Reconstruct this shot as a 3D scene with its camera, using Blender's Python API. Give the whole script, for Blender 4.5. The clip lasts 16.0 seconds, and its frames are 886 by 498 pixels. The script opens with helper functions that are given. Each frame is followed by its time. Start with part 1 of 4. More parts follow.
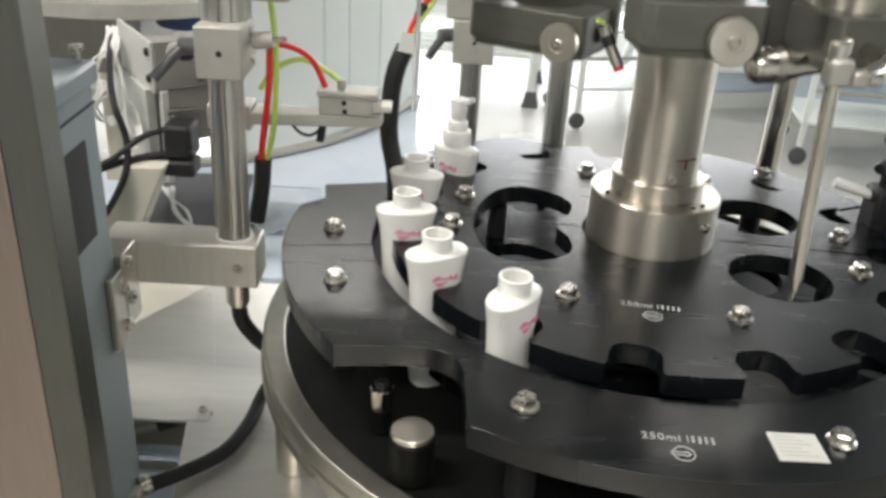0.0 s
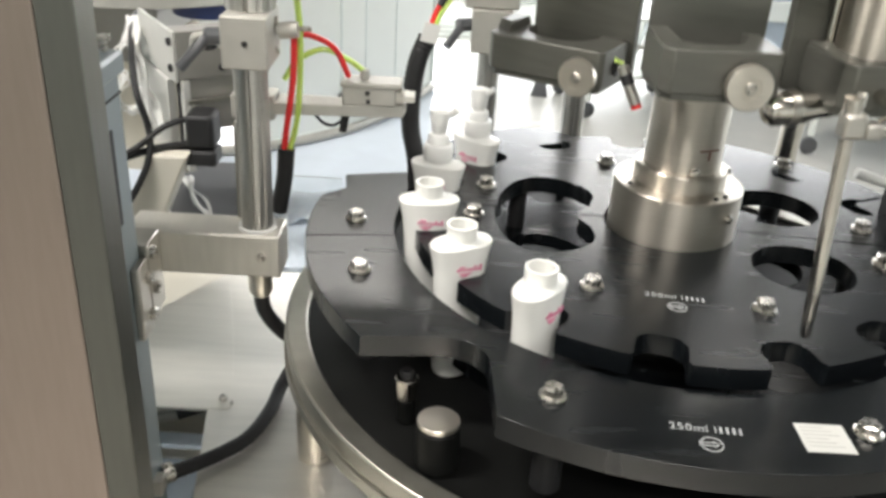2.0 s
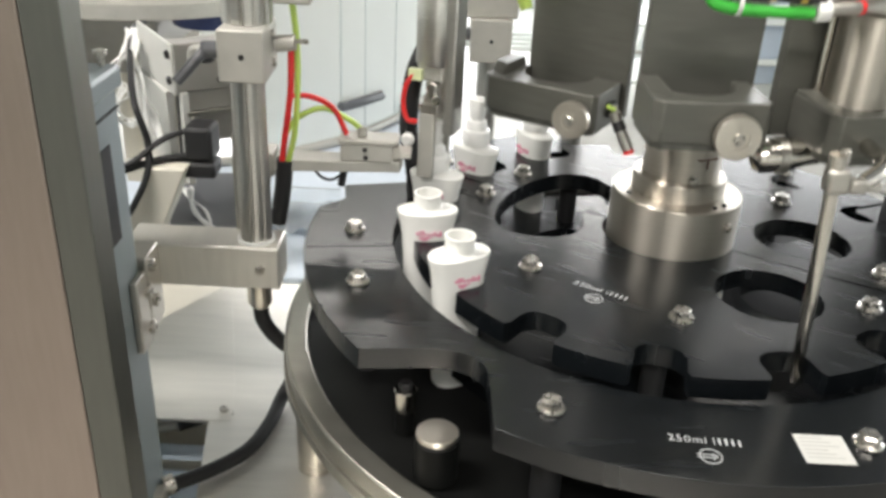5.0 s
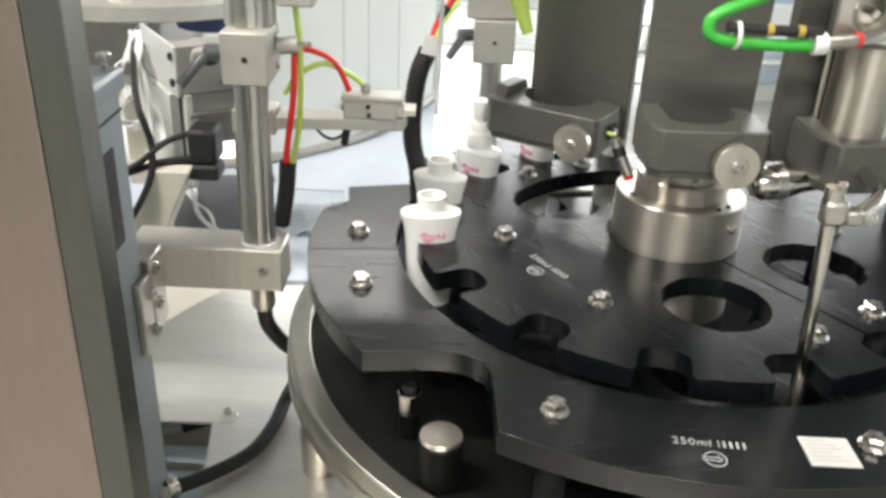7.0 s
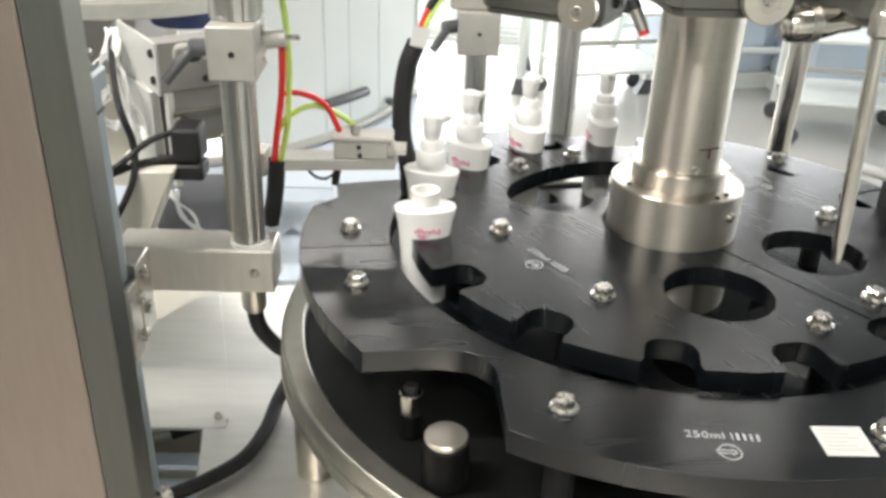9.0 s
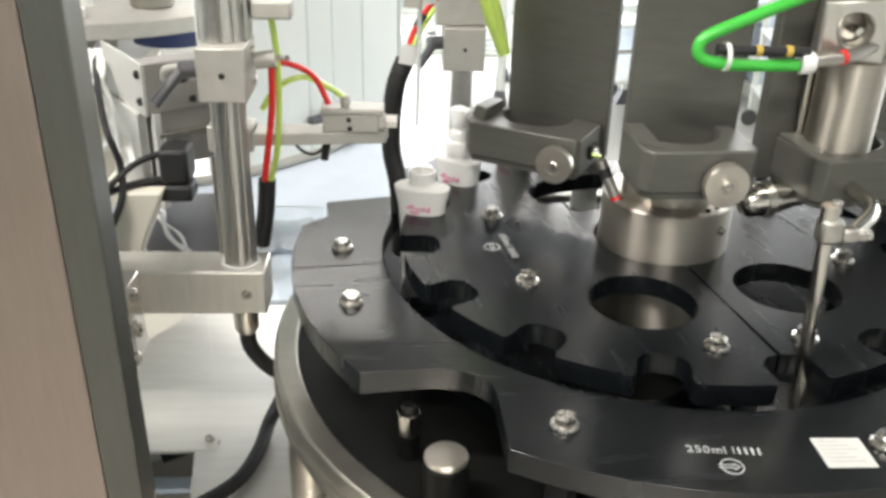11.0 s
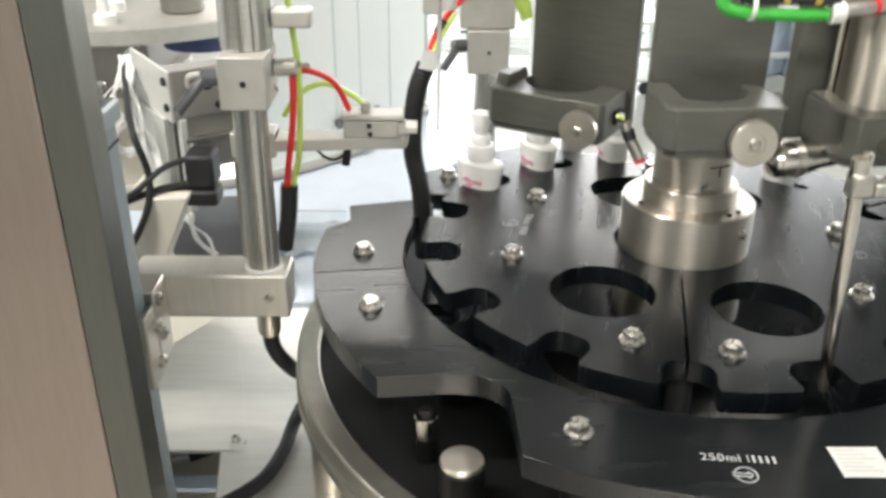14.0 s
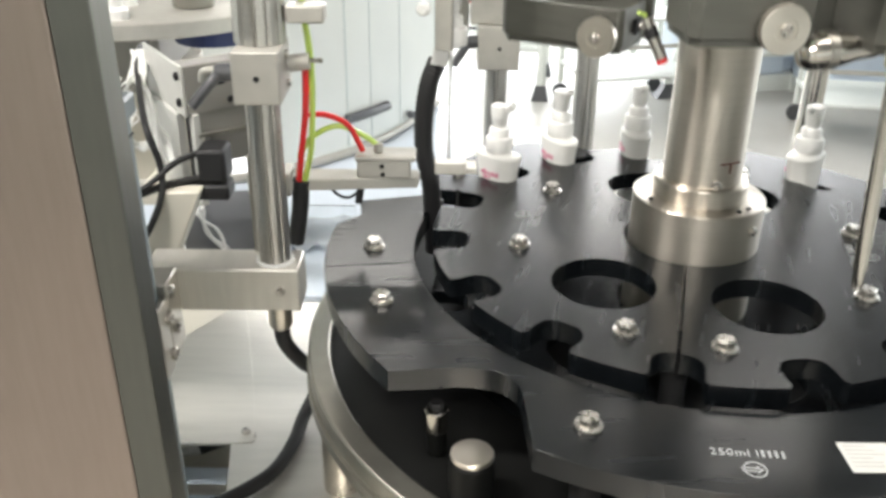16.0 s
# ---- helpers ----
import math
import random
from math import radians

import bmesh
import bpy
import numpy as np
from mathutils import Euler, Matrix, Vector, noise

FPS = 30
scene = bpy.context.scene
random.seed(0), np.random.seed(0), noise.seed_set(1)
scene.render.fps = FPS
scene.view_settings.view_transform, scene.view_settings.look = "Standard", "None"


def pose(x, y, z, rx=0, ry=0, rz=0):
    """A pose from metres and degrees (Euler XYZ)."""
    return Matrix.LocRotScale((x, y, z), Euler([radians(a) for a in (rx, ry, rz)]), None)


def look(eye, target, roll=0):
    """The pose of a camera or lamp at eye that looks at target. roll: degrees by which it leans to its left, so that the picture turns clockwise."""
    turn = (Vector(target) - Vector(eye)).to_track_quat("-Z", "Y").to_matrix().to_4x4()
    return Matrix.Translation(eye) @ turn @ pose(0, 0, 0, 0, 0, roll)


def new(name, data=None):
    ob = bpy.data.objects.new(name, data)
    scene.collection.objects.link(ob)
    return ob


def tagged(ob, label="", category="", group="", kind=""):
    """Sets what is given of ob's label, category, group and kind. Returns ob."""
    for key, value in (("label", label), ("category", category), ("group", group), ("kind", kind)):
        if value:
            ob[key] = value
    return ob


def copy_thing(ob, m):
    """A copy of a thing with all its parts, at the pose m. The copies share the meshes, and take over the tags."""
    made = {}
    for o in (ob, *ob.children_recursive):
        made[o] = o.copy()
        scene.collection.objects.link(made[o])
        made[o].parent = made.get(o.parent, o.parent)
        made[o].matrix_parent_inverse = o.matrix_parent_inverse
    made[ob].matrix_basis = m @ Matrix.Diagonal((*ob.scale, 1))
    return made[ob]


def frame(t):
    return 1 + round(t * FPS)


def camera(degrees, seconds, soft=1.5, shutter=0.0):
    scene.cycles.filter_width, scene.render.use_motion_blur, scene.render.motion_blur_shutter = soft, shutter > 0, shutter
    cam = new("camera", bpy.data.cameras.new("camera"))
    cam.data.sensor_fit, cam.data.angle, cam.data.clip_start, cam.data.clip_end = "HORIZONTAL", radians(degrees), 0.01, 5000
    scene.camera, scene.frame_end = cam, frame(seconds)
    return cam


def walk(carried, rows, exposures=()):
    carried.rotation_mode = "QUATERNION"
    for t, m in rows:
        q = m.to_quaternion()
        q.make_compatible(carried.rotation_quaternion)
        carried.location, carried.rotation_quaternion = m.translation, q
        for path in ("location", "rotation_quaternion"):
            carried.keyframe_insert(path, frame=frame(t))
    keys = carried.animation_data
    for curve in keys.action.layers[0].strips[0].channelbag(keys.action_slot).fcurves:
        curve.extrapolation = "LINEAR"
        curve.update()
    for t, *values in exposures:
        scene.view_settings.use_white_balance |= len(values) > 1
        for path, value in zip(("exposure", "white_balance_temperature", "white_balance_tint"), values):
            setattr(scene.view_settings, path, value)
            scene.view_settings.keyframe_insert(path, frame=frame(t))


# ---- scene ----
cam = camera(53.6, 16.0, soft=3.3, shutter=0.5)
PATH = [
    (0, (-0.274, -1.061, 1.55), (-0.251, 0.734, 0.667), 3.4),
    (0.5, (-0.28, -1.06, 1.55), (-0.251, 0.728, 0.655), 3.7),
    (1, (-0.284, -1.062, 1.549), (-0.26, 0.723, 0.649), 3.8),
    (1.5, (-0.286, -1.061, 1.55), (-0.272, 0.722, 0.645), 3.7),
    (2, (-0.296, -1.063, 1.552), (-0.284, 0.72, 0.645), 3.4),
    (2.5, (-0.296, -1.059, 1.555), (-0.289, 0.72, 0.643), 3.0),
    (3, (-0.293, -1.058, 1.555), (-0.289, 0.724, 0.648), 2.7),
    (3.5, (-0.292, -1.059, 1.556), (-0.285, 0.725, 0.653), 2.7),
    (4, (-0.29, -1.06, 1.557), (-0.283, 0.726, 0.656), 2.8),
    (6.5, (-0.289, -1.057, 1.56), (-0.294, 0.731, 0.665), 2.7),
    (7, (-0.289, -1.057, 1.56), (-0.296, 0.731, 0.663), 2.6),
    (7.5, (-0.292, -1.055, 1.555), (-0.305, 0.73, 0.654), 2.4),
    (8, (-0.291, -1.052, 1.554), (-0.297, 0.73, 0.647), 2.3),
    (10.5, (-0.361, -1.016, 1.543), (-0.232, 0.77, 0.652), 1.8),
    (11, (-0.332, -1.03, 1.555), (-0.234, 0.763, 0.674), 1.6),
    (11.5, (-0.315, -1.037, 1.561), (-0.243, 0.754, 0.674), 1.2),
    (12, (-0.314, -1.035, 1.561), (-0.256, 0.759, 0.678), 0.9),
    (12.5, (-0.317, -1.033, 1.564), (-0.264, 0.761, 0.682), 0.7),
    (13, (-0.316, -1.034, 1.563), (-0.27, 0.763, 0.686), 0.6),
    (13.5, (-0.313, -1.031, 1.567), (-0.279, 0.762, 0.682), 0.5),
    (14, (-0.313, -1.033, 1.567), (-0.295, 0.758, 0.679), 0.5),
    (14.5, (-0.313, -1.037, 1.568), (-0.309, 0.753, 0.676), 0.5),
    (15, (-0.317, -1.038, 1.568), (-0.32, 0.751, 0.675), 0.5),
    (15.5, (-0.32, -1.037, 1.568), (-0.324, 0.751, 0.673), 0.5),
    (16, (-0.318, -1.039, 1.568), (-0.315, 0.749, 0.672), 0.6),
]
walk(cam, [(t, look(eye, target, roll)) for t, eye, target, roll in PATH], exposures=[(0, -0.12), (0.4, 0.0), (0.9, 0.17), (6, 0.22), (8, 0.33), (16, 0.33)])

# ---------------------------------------------------------------- light
world = bpy.data.worlds.new("world")
scene.world = world
world.use_nodes = True
wn = world.node_tree
sky = wn.nodes.new("ShaderNodeTexSky")
sky.sky_type, sky.sun_disc = "NISHITA", False
sky.sun_elevation, sky.sun_rotation = radians(38), radians(20)
wn.nodes["Background"].inputs[1].default_value = 0.12
wn.links.new(sky.outputs[0], wn.nodes["Background"].inputs[0])


def area(name, m, w, h, power, colour=(1, 0.955, 0.90)):
    d = bpy.data.lights.new(name, "AREA")
    d.shape, d.size, d.size_y, d.energy, d.color = "RECTANGLE", w, h, power, colour
    ob = new(name, d)
    ob.matrix_world = m
    return ob


# daylight through the glazed back of the hall, and added fill lamps
area("window_daylight", look((0.5, 6.86, 1.78), (0.5, 0.0, 1.78)), 6.9, 2.5, 520, (0.965, 0.97, 0.985))
# fill lamp added for the right side; the east wall has no window
area("side_daylight", look((4.6, 2.5, 1.9), (0.0, 0.2, 0.9)), 3.0, 2.0, 85, (0.93, 0.97, 1.0))
# unseen lamps added below the ceiling, each power set to brighten its region
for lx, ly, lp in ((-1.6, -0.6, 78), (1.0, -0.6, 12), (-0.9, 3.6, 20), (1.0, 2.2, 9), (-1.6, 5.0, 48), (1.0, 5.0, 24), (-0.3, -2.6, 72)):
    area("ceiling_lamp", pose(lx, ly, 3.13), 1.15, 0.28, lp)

# ---------------------------------------------------------------- materials
def material(name, colour, rough=0.5, metal=0.0, vary=0.12, scale=30.0, bump=0.0, bump_scale=200.0, stretch=(1, 1, 1), rough_vary=0.08, spec=0.5, trans=0.0, alpha=1.0, second=None, spun=0.0):
    m = bpy.data.materials.new(name)
    m.use_nodes = True
    n, l = m.node_tree.nodes, m.node_tree.links
    b = n["Principled BSDF"]
    b.inputs["Metallic"].default_value = metal
    b.inputs["Specular IOR Level"].default_value = spec
    b.inputs["Transmission Weight"].default_value = trans
    b.inputs["Alpha"].default_value = alpha
    if spun:
        tg = n.new("ShaderNodeTangent")
        tg.direction_type, tg.axis = "RADIAL", "Z"
        b.inputs["Anisotropic"].default_value, b.inputs["Anisotropic Rotation"].default_value = spun, 0.25
        l.new(tg.outputs[0], b.inputs["Tangent"])
    tc = n.new("ShaderNodeTexCoord")
    mp = n.new("ShaderNodeMapping")
    mp.inputs["Scale"].default_value = stretch
    l.new(tc.outputs["Object"], mp.inputs[0])
    t1 = n.new("ShaderNodeTexNoise")
    t1.inputs["Scale"].default_value, t1.inputs["Detail"].default_value = scale, 6
    l.new(mp.outputs[0], t1.inputs["Vector"])
    t2 = n.new("ShaderNodeTexNoise")
    t2.inputs["Scale"].default_value, t2.inputs["Detail"].default_value = scale * 0.17, 3
    l.new(tc.outputs["Object"], t2.inputs["Vector"])
    add = n.new("ShaderNodeMath")
    add.operation = "ADD"
    l.new(t1.outputs[0], add.inputs[0]), l.new(t2.outputs[0], add.inputs[1])
    ramp = n.new("ShaderNodeMapRange")
    ramp.inputs[1].default_value, ramp.inputs[2].default_value = 0.7, 1.3
    l.new(add.outputs[0], ramp.inputs[0])
    mix = n.new("ShaderNodeMix")
    mix.data_type = "RGBA"
    lo = [c * (1 - vary) for c in colour]
    hi = list(second) if second else [min(1, c * (1 + vary)) for c in colour]
    mix.inputs["A"].default_value, mix.inputs["B"].default_value = (*lo, 1), (*hi, 1)
    l.new(ramp.outputs[0], mix.inputs["Factor"])
    l.new(mix.outputs["Result"], b.inputs["Base Color"])
    rr = n.new("ShaderNodeMapRange")
    rr.inputs[3].default_value, rr.inputs[4].default_value = max(0.02, rough - rough_vary), min(1, rough + rough_vary)
    l.new(t1.outputs[0], rr.inputs[0])
    l.new(rr.outputs[0], b.inputs["Roughness"])
    if bump:
        t3 = n.new("ShaderNodeTexNoise")
        t3.inputs["Scale"].default_value, t3.inputs["Detail"].default_value = bump_scale, 4
        l.new(mp.outputs[0], t3.inputs["Vector"])
        bp = n.new("ShaderNodeBump")
        bp.inputs["Strength"].default_value, bp.inputs["Distance"].default_value = bump, 0.001
        l.new(t3.outputs[0], bp.inputs["Height"])
        l.new(bp.outputs[0], b.inputs["Normal"])
    return m


M = dict(
    black=material("black_plastic", (0.0042, 0.0054, 0.0065), 0.25, vary=0.35, scale=9, stretch=(1, 7, 1), rough_vary=0.09, spec=0.5),
    # specular turned down to put the shade under the ring into the surface
    shaded=material("black_in_shade", (0.0055, 0.0058, 0.0055), 0.5, vary=0.4, scale=20, bump=0.02, spec=0.12),
    slate=material("slate_grey_plastic", (0.085, 0.088, 0.095), 0.32, vary=0.1, scale=40),
    dull=material("dull_steel", (0.36, 0.35, 0.31), 0.42, 1.0, 0.10, 30),
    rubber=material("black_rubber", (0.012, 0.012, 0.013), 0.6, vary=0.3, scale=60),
    steel=material("brushed_steel", (0.52, 0.50, 0.46), 0.33, 1.0, 0.06, 60, 0.015, 60, (1, 1, 8)),
    steelh=material("sheet_steel", (0.67, 0.65, 0.595), 0.42, 0.6, 0.07, 14, 0.02, 60, (8, 1, 1), rough_vary=0.12),
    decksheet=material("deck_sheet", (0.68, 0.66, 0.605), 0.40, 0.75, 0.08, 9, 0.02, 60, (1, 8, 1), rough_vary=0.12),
    scribe=material("red_brown_scribe", (0.10, 0.028, 0.02), 0.6, vary=0.2, scale=80),
    board=material("white_board", (0.55, 0.55, 0.52), 0.45, vary=0.05, scale=30),
    chrome=material("polished_steel", (0.62, 0.59, 0.54), 0.17, 1.0, 0.06, 80, rough_vary=0.06),
    turned=material("turned_steel", (0.66, 0.62, 0.55), 0.29, 0.92, 0.05, 30, stretch=(1, 1, 10), rough_vary=0.04),
    spun=material("lathe_turned_steel", (0.50, 0.466, 0.41), 0.38, 1.0, 0.06, 14, stretch=(1, 1, 26), rough_vary=0.05, spun=0.85),
    bolt=material("bolt_steel", (0.56, 0.54, 0.50), 0.28, 1.0, 0.1, 200, rough_vary=0.1),
    anod=material("anodised_dark_grey", (0.110, 0.110, 0.096), 0.42, 0.35, 0.12, 22, 0.06, 300, (1, 1, 6), spec=0.4),
    alu=material("grey_cast_aluminium", (0.46, 0.45, 0.41), 0.48, 0.35, 0.08, 50, 0.05, 300),
    alu2=material("profile_aluminium", (0.55, 0.54, 0.51), 0.31, 0.92, 0.08, 50, stretch=(1, 1, 12)),
    white=material("white_plastic", (0.80, 0.80, 0.77), 0.38, vary=0.03, scale=40, spec=0.45),
    cap=material("white_cap_plastic", (0.82, 0.82, 0.80), 0.3, vary=0.02, scale=40),
    tube=material("clear_tube", (0.85, 0.86, 0.85), 0.2, vary=0.03, trans=0.6),
    pink=material("pink_print", (0.66, 0.22, 0.34), 0.45, vary=0.12, scale=200),
    ink=material("white_engraving", (0.42, 0.43, 0.43), 0.6, vary=0.1, scale=300),
    paper=material("paper_label", (0.56, 0.56, 0.53), 0.7, vary=0.05, scale=60),
    greyink=material("faint_print", (0.42, 0.42, 0.40), 0.7, vary=0.1, scale=100),
    red=material("red_hose", (0.75, 0.03, 0.03), 0.32, vary=0.1, scale=60),
    lime=material("lime_hose", (0.58, 0.78, 0.16), 0.3, vary=0.08, scale=60, trans=0.15),
    palelime=material("pale_lime_plastic", (0.72, 0.78, 0.46), 0.4, vary=0.06, scale=60),
    green=material("green_hose", (0.05, 0.44, 0.05), 0.3, vary=0.1, scale=60),
    # warm reflection on the front sheet is put into this pinkish tone
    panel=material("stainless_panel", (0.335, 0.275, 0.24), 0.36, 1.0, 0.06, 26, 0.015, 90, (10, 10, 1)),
    # darker copy of the panel steel, its dark reflection painted in
    darkpanel=material("stainless_dark_reflection", (0.165, 0.165, 0.146), 0.36, 1.0, 0.06, 26, 0.015, 90, (10, 10, 1)),
    putty=material("putty_grey_enamel", (0.27, 0.26, 0.24), 0.45, vary=0.08, scale=30, bump=0.03),
    bluegrey=material("blue_grey_paint", (0.22, 0.26, 0.275), 0.42, vary=0.06, scale=14, bump=0.05),
    cream=material("cream_paint", (0.60, 0.57, 0.49), 0.5, vary=0.05, scale=20),
    hall=material("hall_white_panel", (0.80, 0.83, 0.80), 0.5, vary=0.04, scale=6),
    frame=material("pale_green_frame", (0.62, 0.68, 0.66), 0.45, vary=0.05, scale=8),
    floor=material("epoxy_floor", (0.52, 0.51, 0.48), 0.25, vary=0.07, scale=2.2, bump=0.03, bump_scale=40),
    # unseen ceiling, kept dark so that the ring reflects less light
    ceil=material("ceiling_grey", (0.18, 0.18, 0.177), 0.8, vary=0.04, scale=5),
    foil=material("clear_foil", (0.75, 0.80, 0.86), 0.12, vary=0.1, scale=60, bump=0.8, bump_scale=45, trans=0.5),
    acrylic=material("pale_blue_sheet", (0.62, 0.70, 0.80), 0.15, vary=0.05, scale=9),
    bluesheet=material("blue_grey_sheet", (0.60, 0.665, 0.745), 0.12, vary=0.08, scale=9),
    navy=material("navy_enamel", (0.02, 0.035, 0.12), 0.35, vary=0.15, scale=30),
    glass=material("glass", (0.95, 0.97, 0.97), 0.02, vary=0.0, trans=1.0, rough_vary=0.0),
    yellow=material("yellow_mark", (0.48, 0.34, 0.06), 0.5),
)

# ---------------------------------------------------------------- mesh helpers
def mesh_ob(name, bm, mat, parent=None, label="", smooth=None):
    bmesh.ops.recalc_face_normals(bm, faces=bm.faces[:])
    me = bpy.data.meshes.new(name)
    if smooth is not None:
        for fc in bm.faces:
            fc.smooth = True
    bm.to_mesh(me)
    bm.free()
    me.materials.append(M[mat])
    if smooth is not None:
        me.set_sharp_from_angle(angle=radians(smooth))
    ob = new(name, me)
    ob.parent = parent
    if label:
        ob["label"] = label
    return ob


def part(name, bm, mat, parent, label="", smooth=35):
    return mesh_ob(name, bm, mat, parent, label, smooth)


def thing(name, label, category, at=(0, 0, 0), group="", kind="", rz=0):
    e = new(name)
    e.matrix_basis = pose(*at, 0, 0, rz)
    return tagged(e, label, category, group, kind)


def bevel(ob, w=0.002, seg=2):
    md = ob.modifiers.new("bevel", "BEVEL")
    md.width, md.segments, md.limit_method, md.angle_limit = w, seg, "ANGLE", radians(40)
    return ob


def ngon_verts(bm, pts, z):
    return [bm.verts.new((x, y, z)) for x, y in pts]


def plate(loops, z0, z1, bm=None):
    """A flat plate with holes: the first loop is the outline."""
    bm = bm or bmesh.new()
    edges = []
    for lp in loops:
        vs = ngon_verts(bm, lp, z0)
        edges += [bm.edges.new((vs[i], vs[(i + 1) % len(vs)])) for i in range(len(vs))]
    got = bmesh.ops.triangle_fill(bm, edges=edges, use_beauty=True, use_dissolve=False)
    faces = [g for g in got["geom"] if isinstance(g, bmesh.types.BMFace)]
    ext = bmesh.ops.extrude_face_region(bm, geom=faces)
    bmesh.ops.translate(bm, verts=[g for g in ext["geom"] if isinstance(g, bmesh.types.BMVert)], vec=(0, 0, z1 - z0))
    return bm


def arc(r, a0, a1, n, cx=0, cy=0):
    return [(cx + r * math.cos(radians(a0 + (a1 - a0) * i / (n - 1))), cy + r * math.sin(radians(a0 + (a1 - a0) * i / (n - 1)))) for i in range(n)]


def circle(r, n=32, cx=0, cy=0):
    return [(cx + r * math.cos(2 * math.pi * i / n), cy + r * math.sin(2 * math.pi * i / n)) for i in range(n)]


def box(x0, x1, y0, y1, z0, z1, bm=None, rot=None):
    bm = bm or bmesh.new()
    vs = [bm.verts.new((x, y, z)) for z in (z0, z1) for y in (y0, y1) for x in (x0, x1)]
    for f in ((0, 1, 3, 2), (4, 5, 7, 6), (0, 1, 5, 4), (2, 3, 7, 6), (0, 2, 6, 4), (1, 3, 7, 5)):
        bm.faces.new([vs[i] for i in f])
    if rot is not None:
        bmesh.ops.transform(bm, matrix=rot, verts=vs)
    return bm


def lathe(profile, n=32, m=None, bm=None, sx=1.0, sy=1.0):
    """profile: (radius, z) from bottom to top; closed at the axis when the radius is 0."""
    bm = bm or bmesh.new()
    rings, made = [], []
    for r, z in profile:
        if r < 1e-6:
            rings.append([bm.verts.new((0, 0, z))])
        else:
            rings.append([bm.verts.new((sx * r * math.cos(2 * math.pi * i / n), sy * r * math.sin(2 * math.pi * i / n), z)) for i in range(n)])
        made += rings[-1]
    for a, b in zip(rings, rings[1:]):
        for i in range(n):
            j = (i + 1) % n
            q = [a[i % len(a)], a[j % len(a)], b[j % len(b)], b[i % len(b)]]
            q = list(dict.fromkeys(q))
            if len(q) > 2:
                bm.faces.new(q)
    if m is not None:
        bmesh.ops.transform(bm, matrix=m, verts=made)
    return bm


def rod(r, z0, z1, n=24, m=None, c=0.0012, bm=None):
    return lathe([(0, z0), (r - c, z0), (r, z0 + c), (r, z1 - c), (r - c, z1), (0, z1)], n, m, bm)


def smooth_path(pts, sub=6):
    out = []
    p = [Vector(q) for q in pts]
    p = [p[0] * 2 - p[1]] + p + [p[-1] * 2 - p[-2]]
    for i in range(1, len(p) - 2):
        for k in range(sub):
            t = k / sub
            out.append(0.5 * ((2 * p[i]) + (p[i + 1] - p[i - 1]) * t + (2 * p[i - 1] - 5 * p[i] + 4 * p[i + 1] - p[i + 2]) * t * t + (3 * p[i] - p[i - 1] - 3 * p[i + 1] + p[i + 2]) * t ** 3))
    out.append(p[-2])
    return out


def superoval(a, b, n=28, p=2.3):
    pts = []
    for i in range(n):
        t = 2 * math.pi * i / n
        c, s = math.cos(t), math.sin(t)
        pts.append((a * math.copysign(abs(c) ** (2 / p), c), b * math.copysign(abs(s) ** (2 / p), s)))
    return pts


def loft(sections, bm=None):
    bm = bm or bmesh.new()
    last = None
    for pts, z in sections:
        rg = [bm.verts.new((x, y, z)) for x, y in pts]
        if last:
            for i in range(len(rg)):
                bm.faces.new((last[i], last[(i + 1) % len(rg)], rg[(i + 1) % len(rg)], rg[i]))
        else:
            bm.faces.new(rg)
        last = rg
    bm.faces.new(last)
    return bm


def hose(pts, r, n=10, sub=6, ribs=0.0, bm=None):
    bm = bm or bmesh.new()
    path = smooth_path(pts, sub)
    side = Vector((0.3, 0.9, 0.2)).normalized()
    last = None
    for i, q in enumerate(path):
        d = (path[min(i + 1, len(path) - 1)] - path[max(i - 1, 0)]).normalized()
        u = d.cross(side)
        u = (u if u.length > 1e-3 else d.cross(Vector((1, 0, 0)))).normalized()
        v = d.cross(u)
        rr = r * (1 + ribs * (i % 2))
        ring = [bm.verts.new(q + rr * (math.cos(2 * math.pi * k / n) * u + math.sin(2 * math.pi * k / n) * v)) for k in range(n)]
        if last:
            for k in range(n):
                bm.faces.new((last[k], last[(k + 1) % n], ring[(k + 1) % n], ring[k]))
        else:
            bm.faces.new(ring)
        last = ring
    bm.faces.new(last)
    return bm


def hex_bolt(bm=None, m=None, r=0.0105):
    """Flanged hexagon head standing on z = 0."""
    bm = bm or bmesh.new()
    made = lathe([(0, 0), (0.0135, 0), (0.0140, 0.001), (0.0138, 0.0028), (r * 1.02, 0.0042), (0, 0.0042)], 24, m, bm)
    lathe([(0, 0.003), (r, 0.003), (r, 0.0112), (r * 0.86, 0.0128), (0, 0.0128)], 6, m, bm)
    return made


BOLT = bpy.data.meshes.new("bolt")
_b = hex_bolt()
bmesh.ops.recalc_face_normals(_b, faces=_b.faces[:])
_b.to_mesh(BOLT)
_b.free()
BOLT.materials.append(M["bolt"])


def bolt(parent, x, y, z, turn=0):
    ob = new("bolt", BOLT)
    ob.parent = parent
    ob.matrix_basis = pose(x, y, z, 0, 0, turn)
    return ob


def screw(parent, m, r=0.005, mat="bolt", name="screw"):
    return part(name, lathe([(0, 0), (r, 0), (r, r * 0.6), (r * 0.8, r * 0.8), (r * 0.45, r * 0.8), (r * 0.4, r * 0.3), (0, r * 0.3)], 16, m), mat, parent)


def letters(parent, text, m, size, name="lettering"):
    cu = bpy.data.curves.new(name, "FONT")
    cu.body, cu.size, cu.extrude, cu.space_character = text, size, 0.0002, 1.1
    cu.materials.append(M["ink"])
    ob = new(name, cu)
    ob.parent = parent
    ob.matrix_basis = m
    return ob


